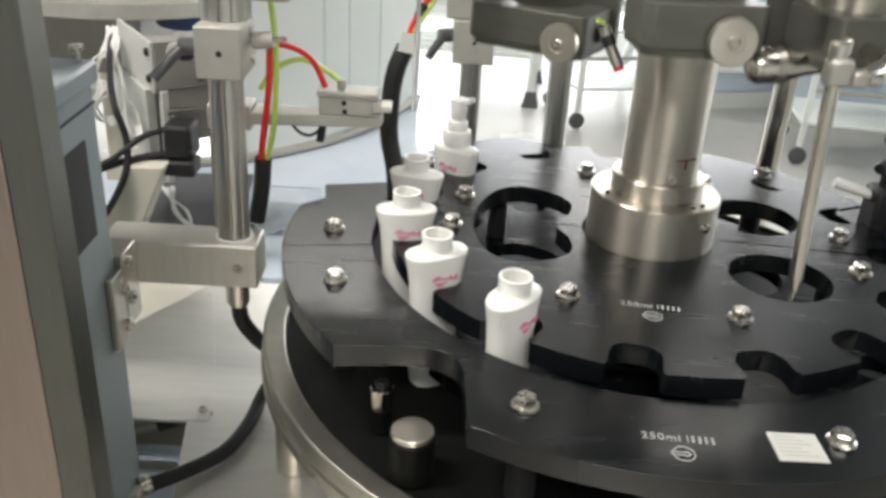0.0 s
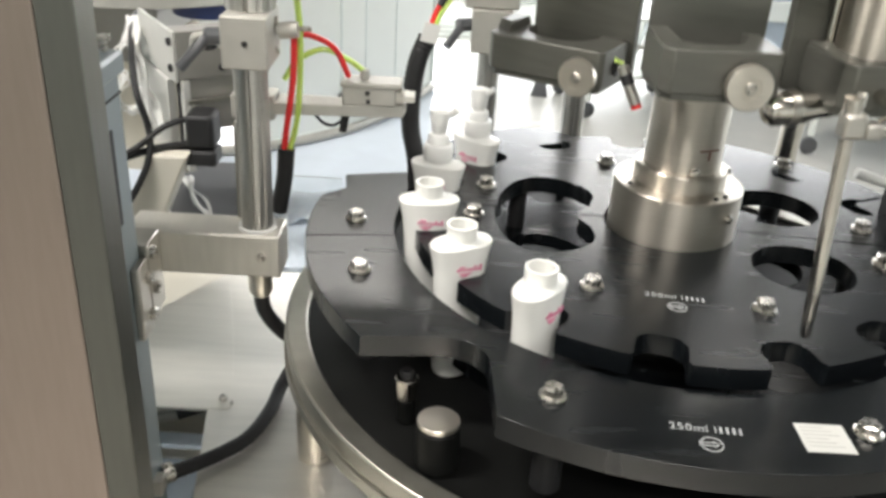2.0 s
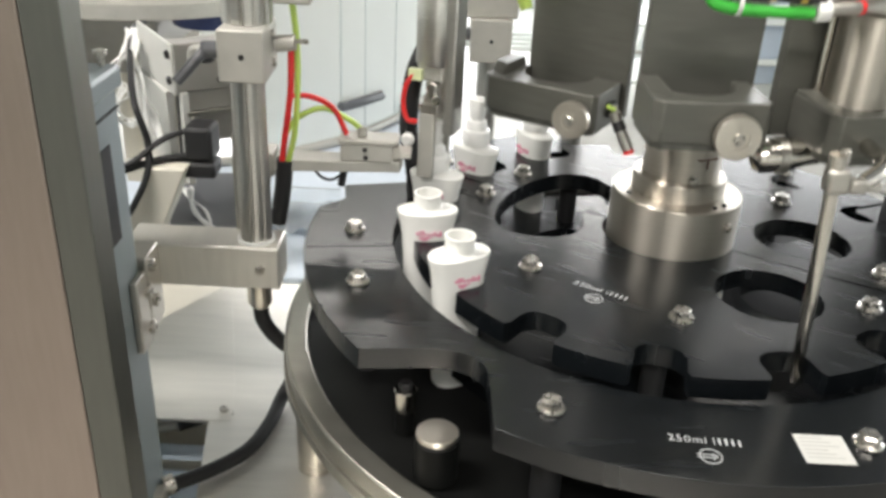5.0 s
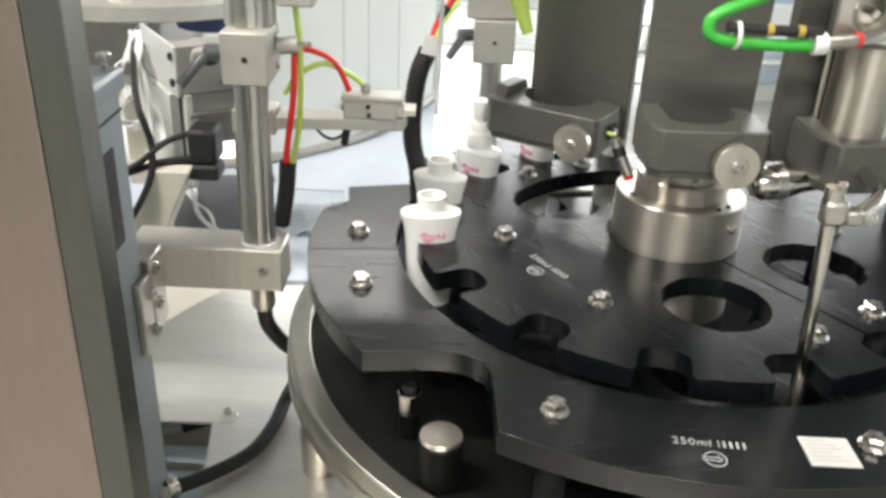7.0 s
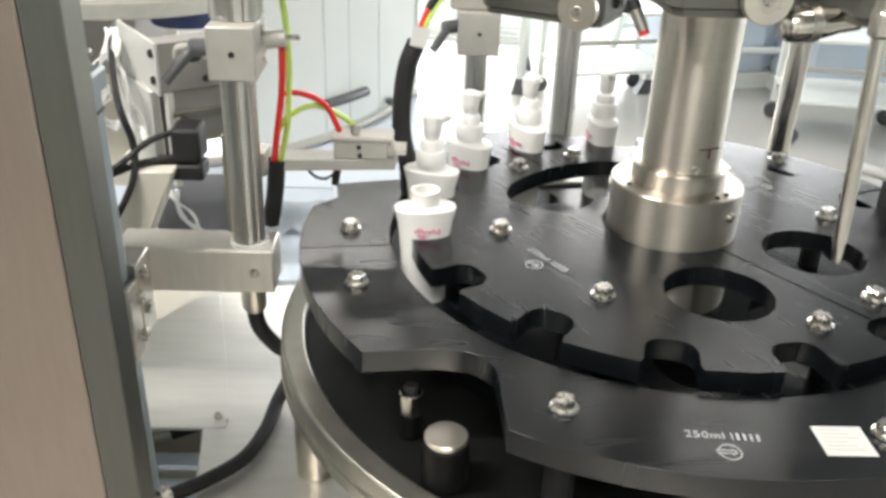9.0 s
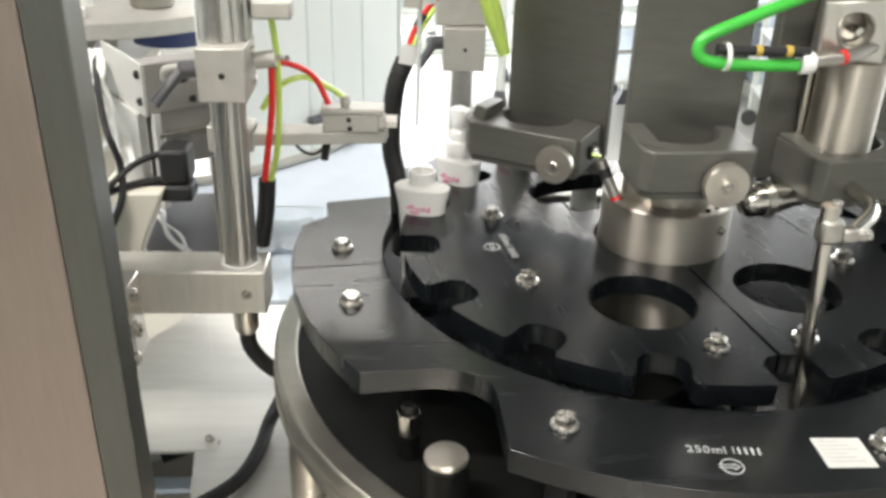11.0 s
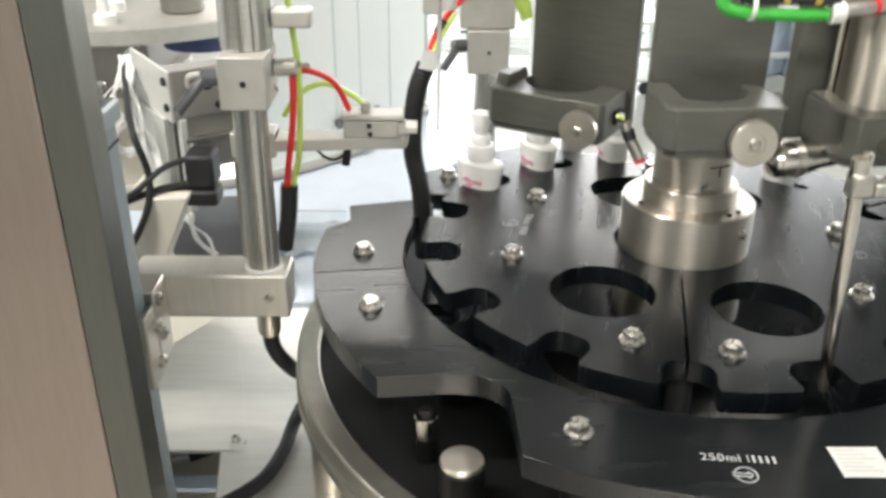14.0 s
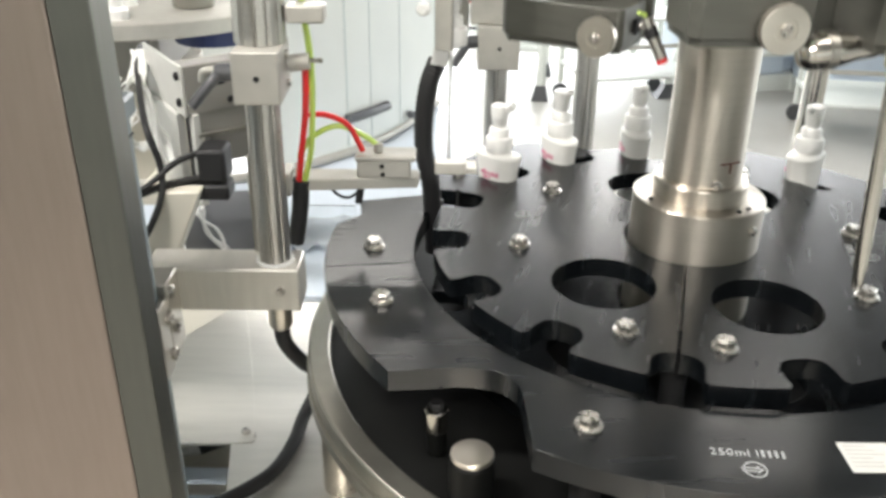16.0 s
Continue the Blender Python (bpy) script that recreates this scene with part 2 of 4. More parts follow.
def engraving(parent, m):
    """250ml, a plain row of bars for the maker's word, and a ring with an arrow."""
    letters(parent, "250ml", m @ pose(-0.036, 0, 0.0003), 0.0135)
    bm = bmesh.new()
    for i, x in enumerate((0.006, 0.0105, 0.0165, 0.0225, 0.0285)):
        w = (0.0022, 0.0044, 0.0044, 0.0044, 0.0044)[i]
        box(x, x + 0.5 * w, 0, 0.0093, 0.0001, 0.0005, bm, m)
    part("plain_bars", bm, "ink", parent)
    bm = plate([circle(0.0105, 28, 0, -0.0175), circle(0.0092, 28, 0, -0.0175)], 0.0001, 0.0005)
    for y in (-0.0195, -0.0155):
        box(-0.012, 0.003, y - 0.0006, y + 0.0006, 0.0001, 0.0005, bm)
    for s in (1, -1):
        box(-0.006, 0.0005, -0.0007, 0.0007, 0.0001, 0.0005, bm, pose(0.0062, -0.0175, 0, 0, 0, 45 * s))
    bmesh.ops.transform(bm, matrix=m, verts=bm.verts[:])
    part("arrow_mark", bm, "ink", parent)


# ---------------------------------------------------------------- hall
ZR, ZD = 1.05, 1.068          # top of the guide ring, top of the star wheel
tagged(mesh_ob("floor", box(-6, 6, -5, 7.1, -0.2, 0), "floor"), "pale glossy epoxy factory floor", "floor", kind="structure")
tagged(mesh_ob("ceiling", box(-6, 6, -5, 7.1, 3.2, 3.4), "ceil"), "unseen hall ceiling, darkened to dim reflections", "ceiling", kind="structure")
tagged(mesh_ob("wall_south", box(-6, 6, -5.2, -5, 0, 3.2), "hall"), "plain white hall wall", "wall", kind="structure")
tagged(mesh_ob("wall_west", box(-6.2, -6, -5, 7.1, 0, 3.2), "hall"), "plain white hall wall", "wall", kind="structure")
tagged(mesh_ob("wall_east", box(6, 6.2, -5, 7.1, 0, 3.2), "hall"), "plain white hall wall", "wall", kind="structure")
wn_bm = box(-6, -3.0, 6.9, 7.1, 0, 3.2)
box(4.0, 6, 6.9, 7.1, 0, 3.2, wn_bm), box(-3.0, 4.0, 6.9, 7.1, 0, 0.5, wn_bm), box(-3.0, 4.0, 6.9, 7.1, 3.05, 3.2, wn_bm)
tagged(mesh_ob("wall_north", wn_bm, "hall"), "white hall wall with a wide window", "wall", kind="structure")
# made-up housings, out of view, around the added lamps
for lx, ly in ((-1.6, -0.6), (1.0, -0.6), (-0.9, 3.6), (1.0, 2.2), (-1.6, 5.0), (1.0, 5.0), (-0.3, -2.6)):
    cl = thing("ceiling_light", "unseen slim white housing added around a fill lamp", "ceiling light", (lx, ly, 3.2), "ceiling lights")
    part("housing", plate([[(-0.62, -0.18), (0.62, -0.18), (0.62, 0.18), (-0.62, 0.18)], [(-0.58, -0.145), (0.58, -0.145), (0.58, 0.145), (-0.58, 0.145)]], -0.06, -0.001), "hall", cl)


# ---------------------------------------------------------------- star wheel
RP, WX = 0.337, 0.006         # wheel radius, and the place of its axis


def pocket(a, r_in=0.288, half=0.0275, n=7):
    """Points of one U-shaped pocket at the angle a, in the sense of growing angle."""
    pts = []
    rnd = 0.021
    e0 = math.sqrt(RP * RP - half * half)
    pts.append((e0, -half - 0.0035)), pts.append((e0 - 0.006, -half))
    for i in range(n):
        q = radians(90 * i / (n - 1))
        pts.append((r_in + rnd - rnd * math.sin(q), -half + rnd - rnd * math.cos(q)))
    for i in range(n):
        q = radians(90 * i / (n - 1))
        pts.append((r_in + rnd - rnd * math.cos(q), half - rnd + rnd * math.sin(q)))
    pts.append((e0 - 0.006, half)), pts.append((e0, half + 0.0035))
    c, s = math.cos(radians(a)), math.sin(radians(a))
    return [(x * c - y * s, x * s + y * c) for x, y in pts]


def half_plate(sign, gap=0.0020):
    """Half of the wheel, on the side y > 0 of the joint along x, or mirrored."""
    lp = [q for q in pocket(0) if q[1] > gap]
    lp = [(0.288, gap)] + lp
    for k in range(1, 8):
        lp += arc(RP, 24 * k - 24 + 6.2, 24 * k - 6.2, 6)[1:-1]
        lp += pocket(24 * k)
    lp += arc(RP, 168 + 6.2, 179.75, 4)[1:]
    hr = 0.062
    lp += [(-math.cos(math.asin(gap / RP)) * RP + 0.0001, gap)]
    # half of the kidney-shaped opening, with a small tab at its inner side
    lp += arc(0.229, 179.7, 158, 6)
    lp += [(r * math.cos(radians(a)), r * math.sin(radians(a))) for r, a in ((0.227, 153), (0.221, 148), (0.208, 143.5), (0.185, 140), (0.155, 138), (0.131, 139.5), (0.116, 145), (0.109, 153), (0.107, 161), (0.111, 168))]
    lp += [(-0.114, 0.014), (-0.116, 0.008), (-0.116, gap)]
    lp += arc(0.0835, 179, 1, 20)
    loops = [lp, circle(hr, 40, 0.182 * math.cos(radians(30.5)), 0.182 * math.sin(radians(30.5)))]
    if sign < 0:
        loops = [[(x, -y) for x, y in q][::-1] for q in loops]
    return loops


star = thing("star_wheel", "black plastic star wheel in two bolted halves with U-shaped pockets", "star wheel", (WX, 0, ZD))
for sg in (1, -1):
    hp = bevel(part("plate_half", plate(half_plate(sg), -0.025, 0), "black", star, smooth=30), 0.0014)
    for a, r in (((9.8, 0.268), (62.8, 0.229), (109.2, 0.222), (164.4, 0.257)) if sg > 0 else ((-12.2, 0.268), (-66.8, 0.226), (-117.3, 0.222), (-172.4, 0.257))):
        bolt(hp, r * math.cos(radians(a)), r * math.sin(radians(a)), 0, 13 * a)
    ta = sg * 92
    engraving(hp, pose(0.206 * math.cos(radians(ta)), 0.206 * math.sin(radians(ta)), 0, 0, 0, ta + 90))
    bevel(part("lower_plate_half", plate(half_plate(sg), -0.113, -0.093), "black", star, smooth=30), 0.001)
for a in (36, 108, -36, -108):
    part("spacer", rod(0.014, -0.093, -0.025, 16, pose(0.25 * math.cos(radians(a + 36)), 0.25 * math.sin(radians(a + 36)), 0)), "rubber", star)
kn = part("clamp_knob", rod(0.021, -0.093, -0.058, 6, pose(-0.135, -0.045, 0), 0.003), "rubber", star)
part("knob_stud", rod(0.008, -0.058, -0.052, 12, pose(-0.135, -0.045, 0)), "bolt", kn)

# ---------------------------------------------------------------- fixed guide ring
ring = thing("guide_ring", "black plastic outer guide ring in bolted segments", "guide ring", (0, 0, ZR))
RI, RO = 0.354, 0.470
segA = arc(RO, 187.3, 217.6, 12) + [(-0.300, -0.279)] + arc(0.045, 88, 8, 8, -0.281, -0.326) + [(-0.2335, -0.400), (-0.2325, -0.4075)] + arc(RO, 240.2, 385, 44) + arc(RI, 385, 187.3, 60)
segB = arc(RO, 171.1, 186.9, 8) + arc(RI, 186.9, 153, 12) + [(-0.337, 0.179), (-0.436, 0.154), (-0.439, 0.150), (-0.4325, 0.106), (-0.437, 0.100)]
segC = arc(RI, 147, 97, 16) + [(-0.05, 0.372), (-0.09, 0.395), (-0.126, 0.415), (-0.175, 0.41), (-0.246, 0.368), (-0.292, 0.319), (-0.339, 0.281), (-0.346, 0.25), (-0.32, 0.199)]
segD = arc(RI, 78, 26, 16) + arc(0.43, 26, 70, 14) + [(0.11, 0.375)]
for nm, seg, bolts in (("front_segment", segA, ((-0.388, -0.144), (-0.178, -0.375), (0.113, -0.406), (0.31, -0.27), (0.41, -0.02))), ("left_segment", segB, ((-0.407, -0.002),)),
                       ("back_segment", segC, ((-0.292, 0.271),)), ("rear_segment", segD, ((0.26, 0.29),))):
    sgm = bevel(part(nm, plate([seg], -0.026, 0), "black", ring, smooth=30), 0.0018)
    for i, (bx, by) in enumerate(bolts):
        bolt(sgm, bx, by, 0, 17 * i + 5)
        part("standoff", rod(0.016, -0.12, -0.026, 16, pose(bx * 0.97, by * 0.97, 0)), "rubber", sgm)
    if nm == "front_segment":
        engraving(sgm, pose(-0.038, -0.4165, 0, 0, 0, -4.5))
        lb = part("paper_sticker", box(0.046, 0.092, -0.437, -0.396, 0.0002, 0.0006), "paper", sgm, "small white paper sticker with faint print")
        bmx = bmesh.new()
        for i in range(6):
            box(0.050, 0.050 + 0.022 + 0.012 * ((i * 7) % 3) / 2, -0.402 - 0.0055 * i, -0.4005 - 0.0055 * i, 0.0006, 0.0008, bmx)
        part("faint_bars", bmx, "greyink", lb)

# ---------------------------------------------------------------- round base under the wheel
base = thing("round_machine_base", "black round turntable base with a stainless rim on short legs", "machine base", (0, 0, 0))
part("base_top", lathe([(0, 0.90), (0.4675, 0.90), (0.4675, 0.925), (0.10, 0.928), (0, 0.928)], 96), "shaded", base)
bevel(part("rim", plate([circle(0.497, 120), circle(0.468, 120)], 0.905, 0.932), "dull", base), 0.003)
part("rim_skirt", plate([circle(0.5005, 120), circle(0.470, 120)], 0.890, 0.9045), "dull", base)
for a in (187, 232, 280, 330, 20, 120):
    part("leg", rod(0.026, 0.690, 0.8895, 24, pose(0.462 * math.cos(radians(a)), 0.455 * math.sin(radians(a)), 0)), "turned", base)
part("centre_drum", rod(0.20, 0.690, 0.90, 48), "steel", base)
lk = thing("clamp_stud", "round knurled steel clamp stud on a black foot", "clamp stud", (-0.285, -0.336, 0.9275))
part("foot", rod(0.0238, 0, 0.0515, 32, None, 0.002), "shaded", lk)
part("steel_cap", rod(0.0222, 0.0516, 0.058, 40, None, 0.0010), "turned", lk)
pn = thing("locating_pin", "short steel locating pin with a dark screw", "pin", (-0.322, -0.263, 0.9275))
part("pin_body", rod(0.0128, 0.030, 0.057, 28, None, 0.001), "chrome", pn)
part("pin_foot", rod(0.0115, 0, 0.030, 24), "shaded", pn)
part("pin_screw", rod(0.0082, 0.057, 0.066, 6), "rubber", pn)

# ---------------------------------------------------------------- centre column
AX, AY = 0.011, 0.0
col = thing("centre_column", "turned stainless centre column on a stepped collar", "column", (AX, AY, ZD))
part("collar", lathe([(0, -0.14), (0.0825, -0.14), (0.0825, 0.0625), (0.081, 0.064), (0, 0.064)], 96), "spun", col)
part("flange", lathe([(0, 0.0642), (0.0585, 0.0642), (0.0585, 0.086), (0.057, 0.088), (0, 0.088)], 96), "spun", col)
part("tube", lathe([(0, 0.0882), (0.0485, 0.0882), (0.0485, 0.62), (0, 0.62)], 96), "spun", col)
for a in (-62, -48, 200):
    screw(col, pose(0.071 * math.cos(radians(a)), 0.071 * math.sin(radians(a)), 0.0642), 0.003, "rubber", "socket")
screw(col, pose(0.0515, -0.0645, 0.040, 90, 0, 38), 0.006)
screw(col, pose(0.004, -0.0488, 0.094, 90, 0, 5), 0.006)
cut = box(-0.014, 0.014, -0.0494, -0.046, 0.120, 0.1215)
box(-0.001, 0.001, -0.0494, -0.046, 0.108, 0.120, cut)
bmesh.ops.transform(cut, matrix=pose(0, 0, 0, 0, 0, 24), verts=cut.verts[:])
part("scribed_mark", cut, "scribe", col)

# ---------------------------------------------------------------- lifting head
head = thing("lifting_head", "dark grey anodised lifting head with clamp blocks and knurled knobs", "machine head", (0, 0, 0))


def head_clamp(at, rz, w=0.142, h=0.048, top=0.60, knob_x=0.031, px=0.0, plate_w=0.136, ear=1.0):
    m = pose(*at, 0, 0, rz)
    w2 = w / 2
    bore = [(-0.004 + 0.050 * math.cos(radians(a)), -0.012 + 0.050 * math.sin(radians(a))) for a in [14 - 208 * i / 23 for i in range(24)]]
    out = [(-w2, -0.078), (-w2 + 0.010, -0.090), (w2 - 0.006, -0.090), (w2, -0.084), (w2, 0.0)] + bore + [(-w2, 0.0)]
    bm = plate([out], 0.0, h)
    bmesh.ops.transform(bm, matrix=m, verts=bm.verts[:])
    cb = bevel(part("clamp_block", bm, "anod", head, smooth=30), 0.002)
    bm = plate([[(-w2 + 0.004, -0.074), (-w2 + 0.014, -0.086), (w2 - 0.010, -0.086), (w2 - 0.004, -0.080), (w2 - 0.004, 0.0), (-w2 + 0.004, 0.0)]], -0.008, -0.0004)
    bmesh.ops.transform(bm, matrix=m, verts=bm.verts[:])
    part("clamp_base", bm, "anod", cb)
    bm = loft([([(-w2, -0.060), (-w2 + 0.026, -0.078), (-w2 + 0.026, -0.004), (-w2, -0.004)], h + 0.0004), ([(-w2, -0.050 * ear), (-w2 + 0.022, -0.060 * ear), (-w2 + 0.022, -0.004), (-w2, -0.004)], h + 0.0004 + 0.012 * ear)])
    bmesh.ops.transform(bm, matrix=m, verts=bm.verts[:])
    bevel(part("clamp_ear", bm, "anod", cb), 0.0015)
    bm = box(px - plate_w / 2, px + plate_w / 2, 0.001, 0.017, -0.004, top)
    bmesh.ops.transform(bm, matrix=m, verts=bm.verts[:])
    bevel(part("back_plate", bm, "anod", head), 0.0015)
    km = m @ pose(knob_x, -0.090, 0.014, 90, 0, 0)
    k = part("clamp_knob", lathe([(0, 0), (0.010, 0), (0.010, 0.004), (0.0245, 0.004), (0.0252, 0.006), (0.0252, 0.015), (0.0243, 0.0165), (0.0120, 0.0168), (0.0115, 0.0158), (0, 0.0158)], 48, km), "turned", cb, "turned steel clamping knob")
    part("knob_screw", lathe([(0, 0.0158), (0.0062, 0.0158), (0.0062, 0.0185), (0.005, 0.0195), (0.003, 0.0195), (0.0027, 0.0175), (0, 0.0175)], 20, km), "bolt", k)
    # raised black block in place of the slot's dark inside
    bm = box(w2 + 0.0005, w2 + 0.006, -0.052, -0.030, 0.012, 0.030)
    bmesh.ops.transform(bm, matrix=m, verts=bm.verts[:])
    part("side_slot", bm, "rubber", cb)
    screw(cb, m @ pose(w2 + 0.0062, -0.041, 0.021, 0, 90, 0), 0.006)


head_clamp((-0.012, -0.066, 1.192), 3, w=0.129, px=0.007, plate_w=0.132, ear=0.4, knob_x=0.025)
head_clamp((-0.127, 0.168, 1.132), -30, w=0.170, px=0.017, plate_w=0.150, knob_x=0.0565)
head_clamp((0.166, -0.080, 1.190), 10, px=-0.022, knob_x=0.07, ear=0.4)
part("sleeve", lathe([(0.049, 1.190), (0.0565, 1.190), (0.0565, 1.78), (0.049, 1.78)], 64, pose(AX, AY, 0)), "spun", head)
part("sleeve_band", lathe([(0.0567, 1.236), (0.0572, 1.237), (0.0572, 1.2385), (0.0567, 1.2395)], 64, pose(AX, AY, 0)), "rubber", head)
bevel(part("hub_plate", plate([[(-0.20, 0.16), (-0.12, 0.24), (0.30, 0.20), (0.45, 0.14), (0.26, -0.10), (0.16, -0.14), (-0.08, -0.12)]], 1.78, 1.81), "anod", head), 0.003)
cy = part("air_cylinder", lathe([(0, 1.185), (0.033, 1.185), (0.0355, 1.188), (0.0355, 1.335), (0.033, 1.338), (0, 1.338)], 48, pose(0.154, -0.118, 0)), "spun", head, "polished stainless air cylinder")
yk = plate([[(-0.034, -0.028), (0.034, -0.034), (0.034, 0.034), (-0.034, 0.028)], circle(0.0165, 24, 0.0, 0.0)], -0.012, 0.012)
bmesh.ops.transform(yk, matrix=pose(0.126, -0.150, 1.372, 90, 0, -8), verts=yk.verts[:])
bevel(part("yoke_front", yk, "steel", cy), 0.003)
yk = box(0.113, 0.190, -0.137, -0.090, 1.339, 1.405)
bevel(part("yoke_body", yk, "steel", cy), 0.008, 3)
part("yoke_cross", box(-0.003, 0.003, -0.016, 0.016, -0.004, 0.004, None, pose(0.126, -0.150, 1.372, 0, 35, 0)), "chrome", cy)
for x in (0.118,):
    part("tie_rod", rod(0.004, 1.24, 1.75, 14, pose(x, -0.098, 0)), "chrome", head)
bevel(part("rear_plate", box(0.305, 0.440, 0.120, 0.136, 1.130, 1.78), "anod", head), 0.002)
part("rear_rod", rod(0.008, 1.125, 1.78, 16, pose(0.292, 0.118, 0)), "alu2", head)
# probe rod with cross clamp
pr = part("probe_rod", lathe([(0, 0.992), (0.0048, 0.992), (0.0055, 0.998), (0.0055, 1.012), (0.0068, 1.013), (0.0068, 1.225), (0.0085, 1.226), (0.0085, 1.245), (0, 1.245)], 24, pose(0.080, -0.291, 1.090, 0, -3.5, 0) @ pose(0, 0, -1.098)), "chrome", head)
bevel(part("cross_clamp", box(0.064, 0.086, -0.301, -0.281, 1.199, 1.224), "steel", pr), 0.004)
bevel(part("clamp_side", box(0.0863, 0.103, -0.298, -0.284, 1.199, 1.214), "steel", pr), 0.003)
part("clamp_bolt", rod(0.006, 0, 0.014, 6, pose(0.1032, -0.291, 1.206, 0, 90, 0)), "bolt", pr)
part("clamp_stem", rod(0.005, 1.2262, 1.240, 12, pose(0.079, -0.287, 0)), "bolt", pr)
part("support_bar", hose([(0.101, -0.287, 1.206), (0.140, -0.245, 1.212), (0.150, -0.19, 1.208), (0.155, -0.14, 1.206)], 0.008, 12), "chrome", pr)
part("chrome_elbow", lathe([(0, 0), (0.009, 0.0008), (0.0155, 0.004), (0.0185, 0.010), (0.0190, 0.030), (0.0175, 0.046), (0.014, 0.062), (0.0125, 0.085), (0, 0.085)], 28, pose(0.047, -0.141, 1.176, 0, 86, 10)), "chrome", head)
part("elbow_band", lathe([(0.0188, 0.026), (0.0202, 0.027), (0.0202, 0.036), (0.0186, 0.037)], 28, pose(0.047, -0.141, 1.176, 0, 86, 10)), "steel", head)
part("elbow_arm", hose([(0.105, -0.130, 1.180), (0.135, -0.128, 1.186), (0.155, -0.122, 1.196)], 0.012, 12), "rubber", head)
# small sensor between the clamps
sn = part("sensor_body", hose([(-0.092, -0.048, 1.190), (-0.084, -0.052, 1.172), (-0.072, -0.056, 1.148)], 0.0070, 14, 3), "steel", head, "small steel sensor with a red tip")
part("sensor_tip", hose([(-0.072, -0.056, 1.148), (-0.070, -0.057, 1.143)], 0.0064, 14, 2), "red", sn)
part("sensor_band", hose([(-0.088, -0.050, 1.181), (-0.083, -0.0525, 1.170)], 0.0076, 14, 2), "rubber", sn)
part("sensor_clip", box(-0.006, 0.004, -0.003, 0.003, -0.002, 0.002, None, pose(-0.096, -0.046, 1.195, 0, 20, 20)), "lime", sn)
# green air line with its fitting
gl = part("green_air_line", hose([(0.2800, -0.1300, 1.5170), (0.1700, -0.1650, 1.4490), (0.0550, -0.1850, 1.4090), (-0.0140, -0.1950, 1.3830), (-0.0420, -0.1970, 1.3690), (-0.0440, -0.1980, 1.3540), (-0.0280, -0.1980, 1.3470), (0.0100, -0.1980, 1.3450), (0.0560, -0.1960, 1.3450)], 0.0062, 12), "green", head)
part("dark_sleeve", hose([(-0.0280, -0.1990, 1.3600), (0.0300, -0.1990, 1.3590), (0.0640, -0.1970, 1.3580)], 0.0052, 10, 3), "rubber", gl)
for x in (0.010, 0.040):
    part("yellow_mark", hose([(x, -0.199, 1.3595), (x + 0.006, -0.199, 1.3593)], 0.0056, 10, 2), "yellow", gl)
part("cable_tie", lathe([(0.0125, -0.002), (0.0140, -0.002), (0.0140, 0.002), (0.0125, 0.002), (0.0125, -0.002)], 20, pose(-0.018, -0.198, 1.353, 0, 90, 0)), "white", gl)
part("hose_ferrule", hose([(0.0580, -0.1960, 1.3470), (0.0700, -0.1950, 1.3480)], 0.011, 14, 2), "cap", gl)
fi = part("steel_fitting", hose([(0.0700, -0.1950, 1.3480), (0.0980, -0.1880, 1.3500), (0.1200, -0.1780, 1.3520), (0.1460, -0.1600, 1.3560)], 0.0068, 14, 3), "steel", head)
part("red_ring", hose([(0.1020, -0.1865, 1.3503), (0.1060, -0.1850, 1.3507)], 0.0078, 14, 2), "red", fi)
for dx in (0, 0.016):
    part("green_hose", hose([(-0.262 + dx, 0.175, 1.52), (-0.240 + dx, 0.16, 1.40), (-0.214 + dx * 0.6, 0.148, 1.32), (-0.192, 0.14, 1.27)], 0.0082, 10), "lime", head)

# ---------------------------------------------------------------- bottles and pumps
ZB = 0.9287                   # bottles slide on the round base
HB = 1.1265 - ZB               # height to the mouth


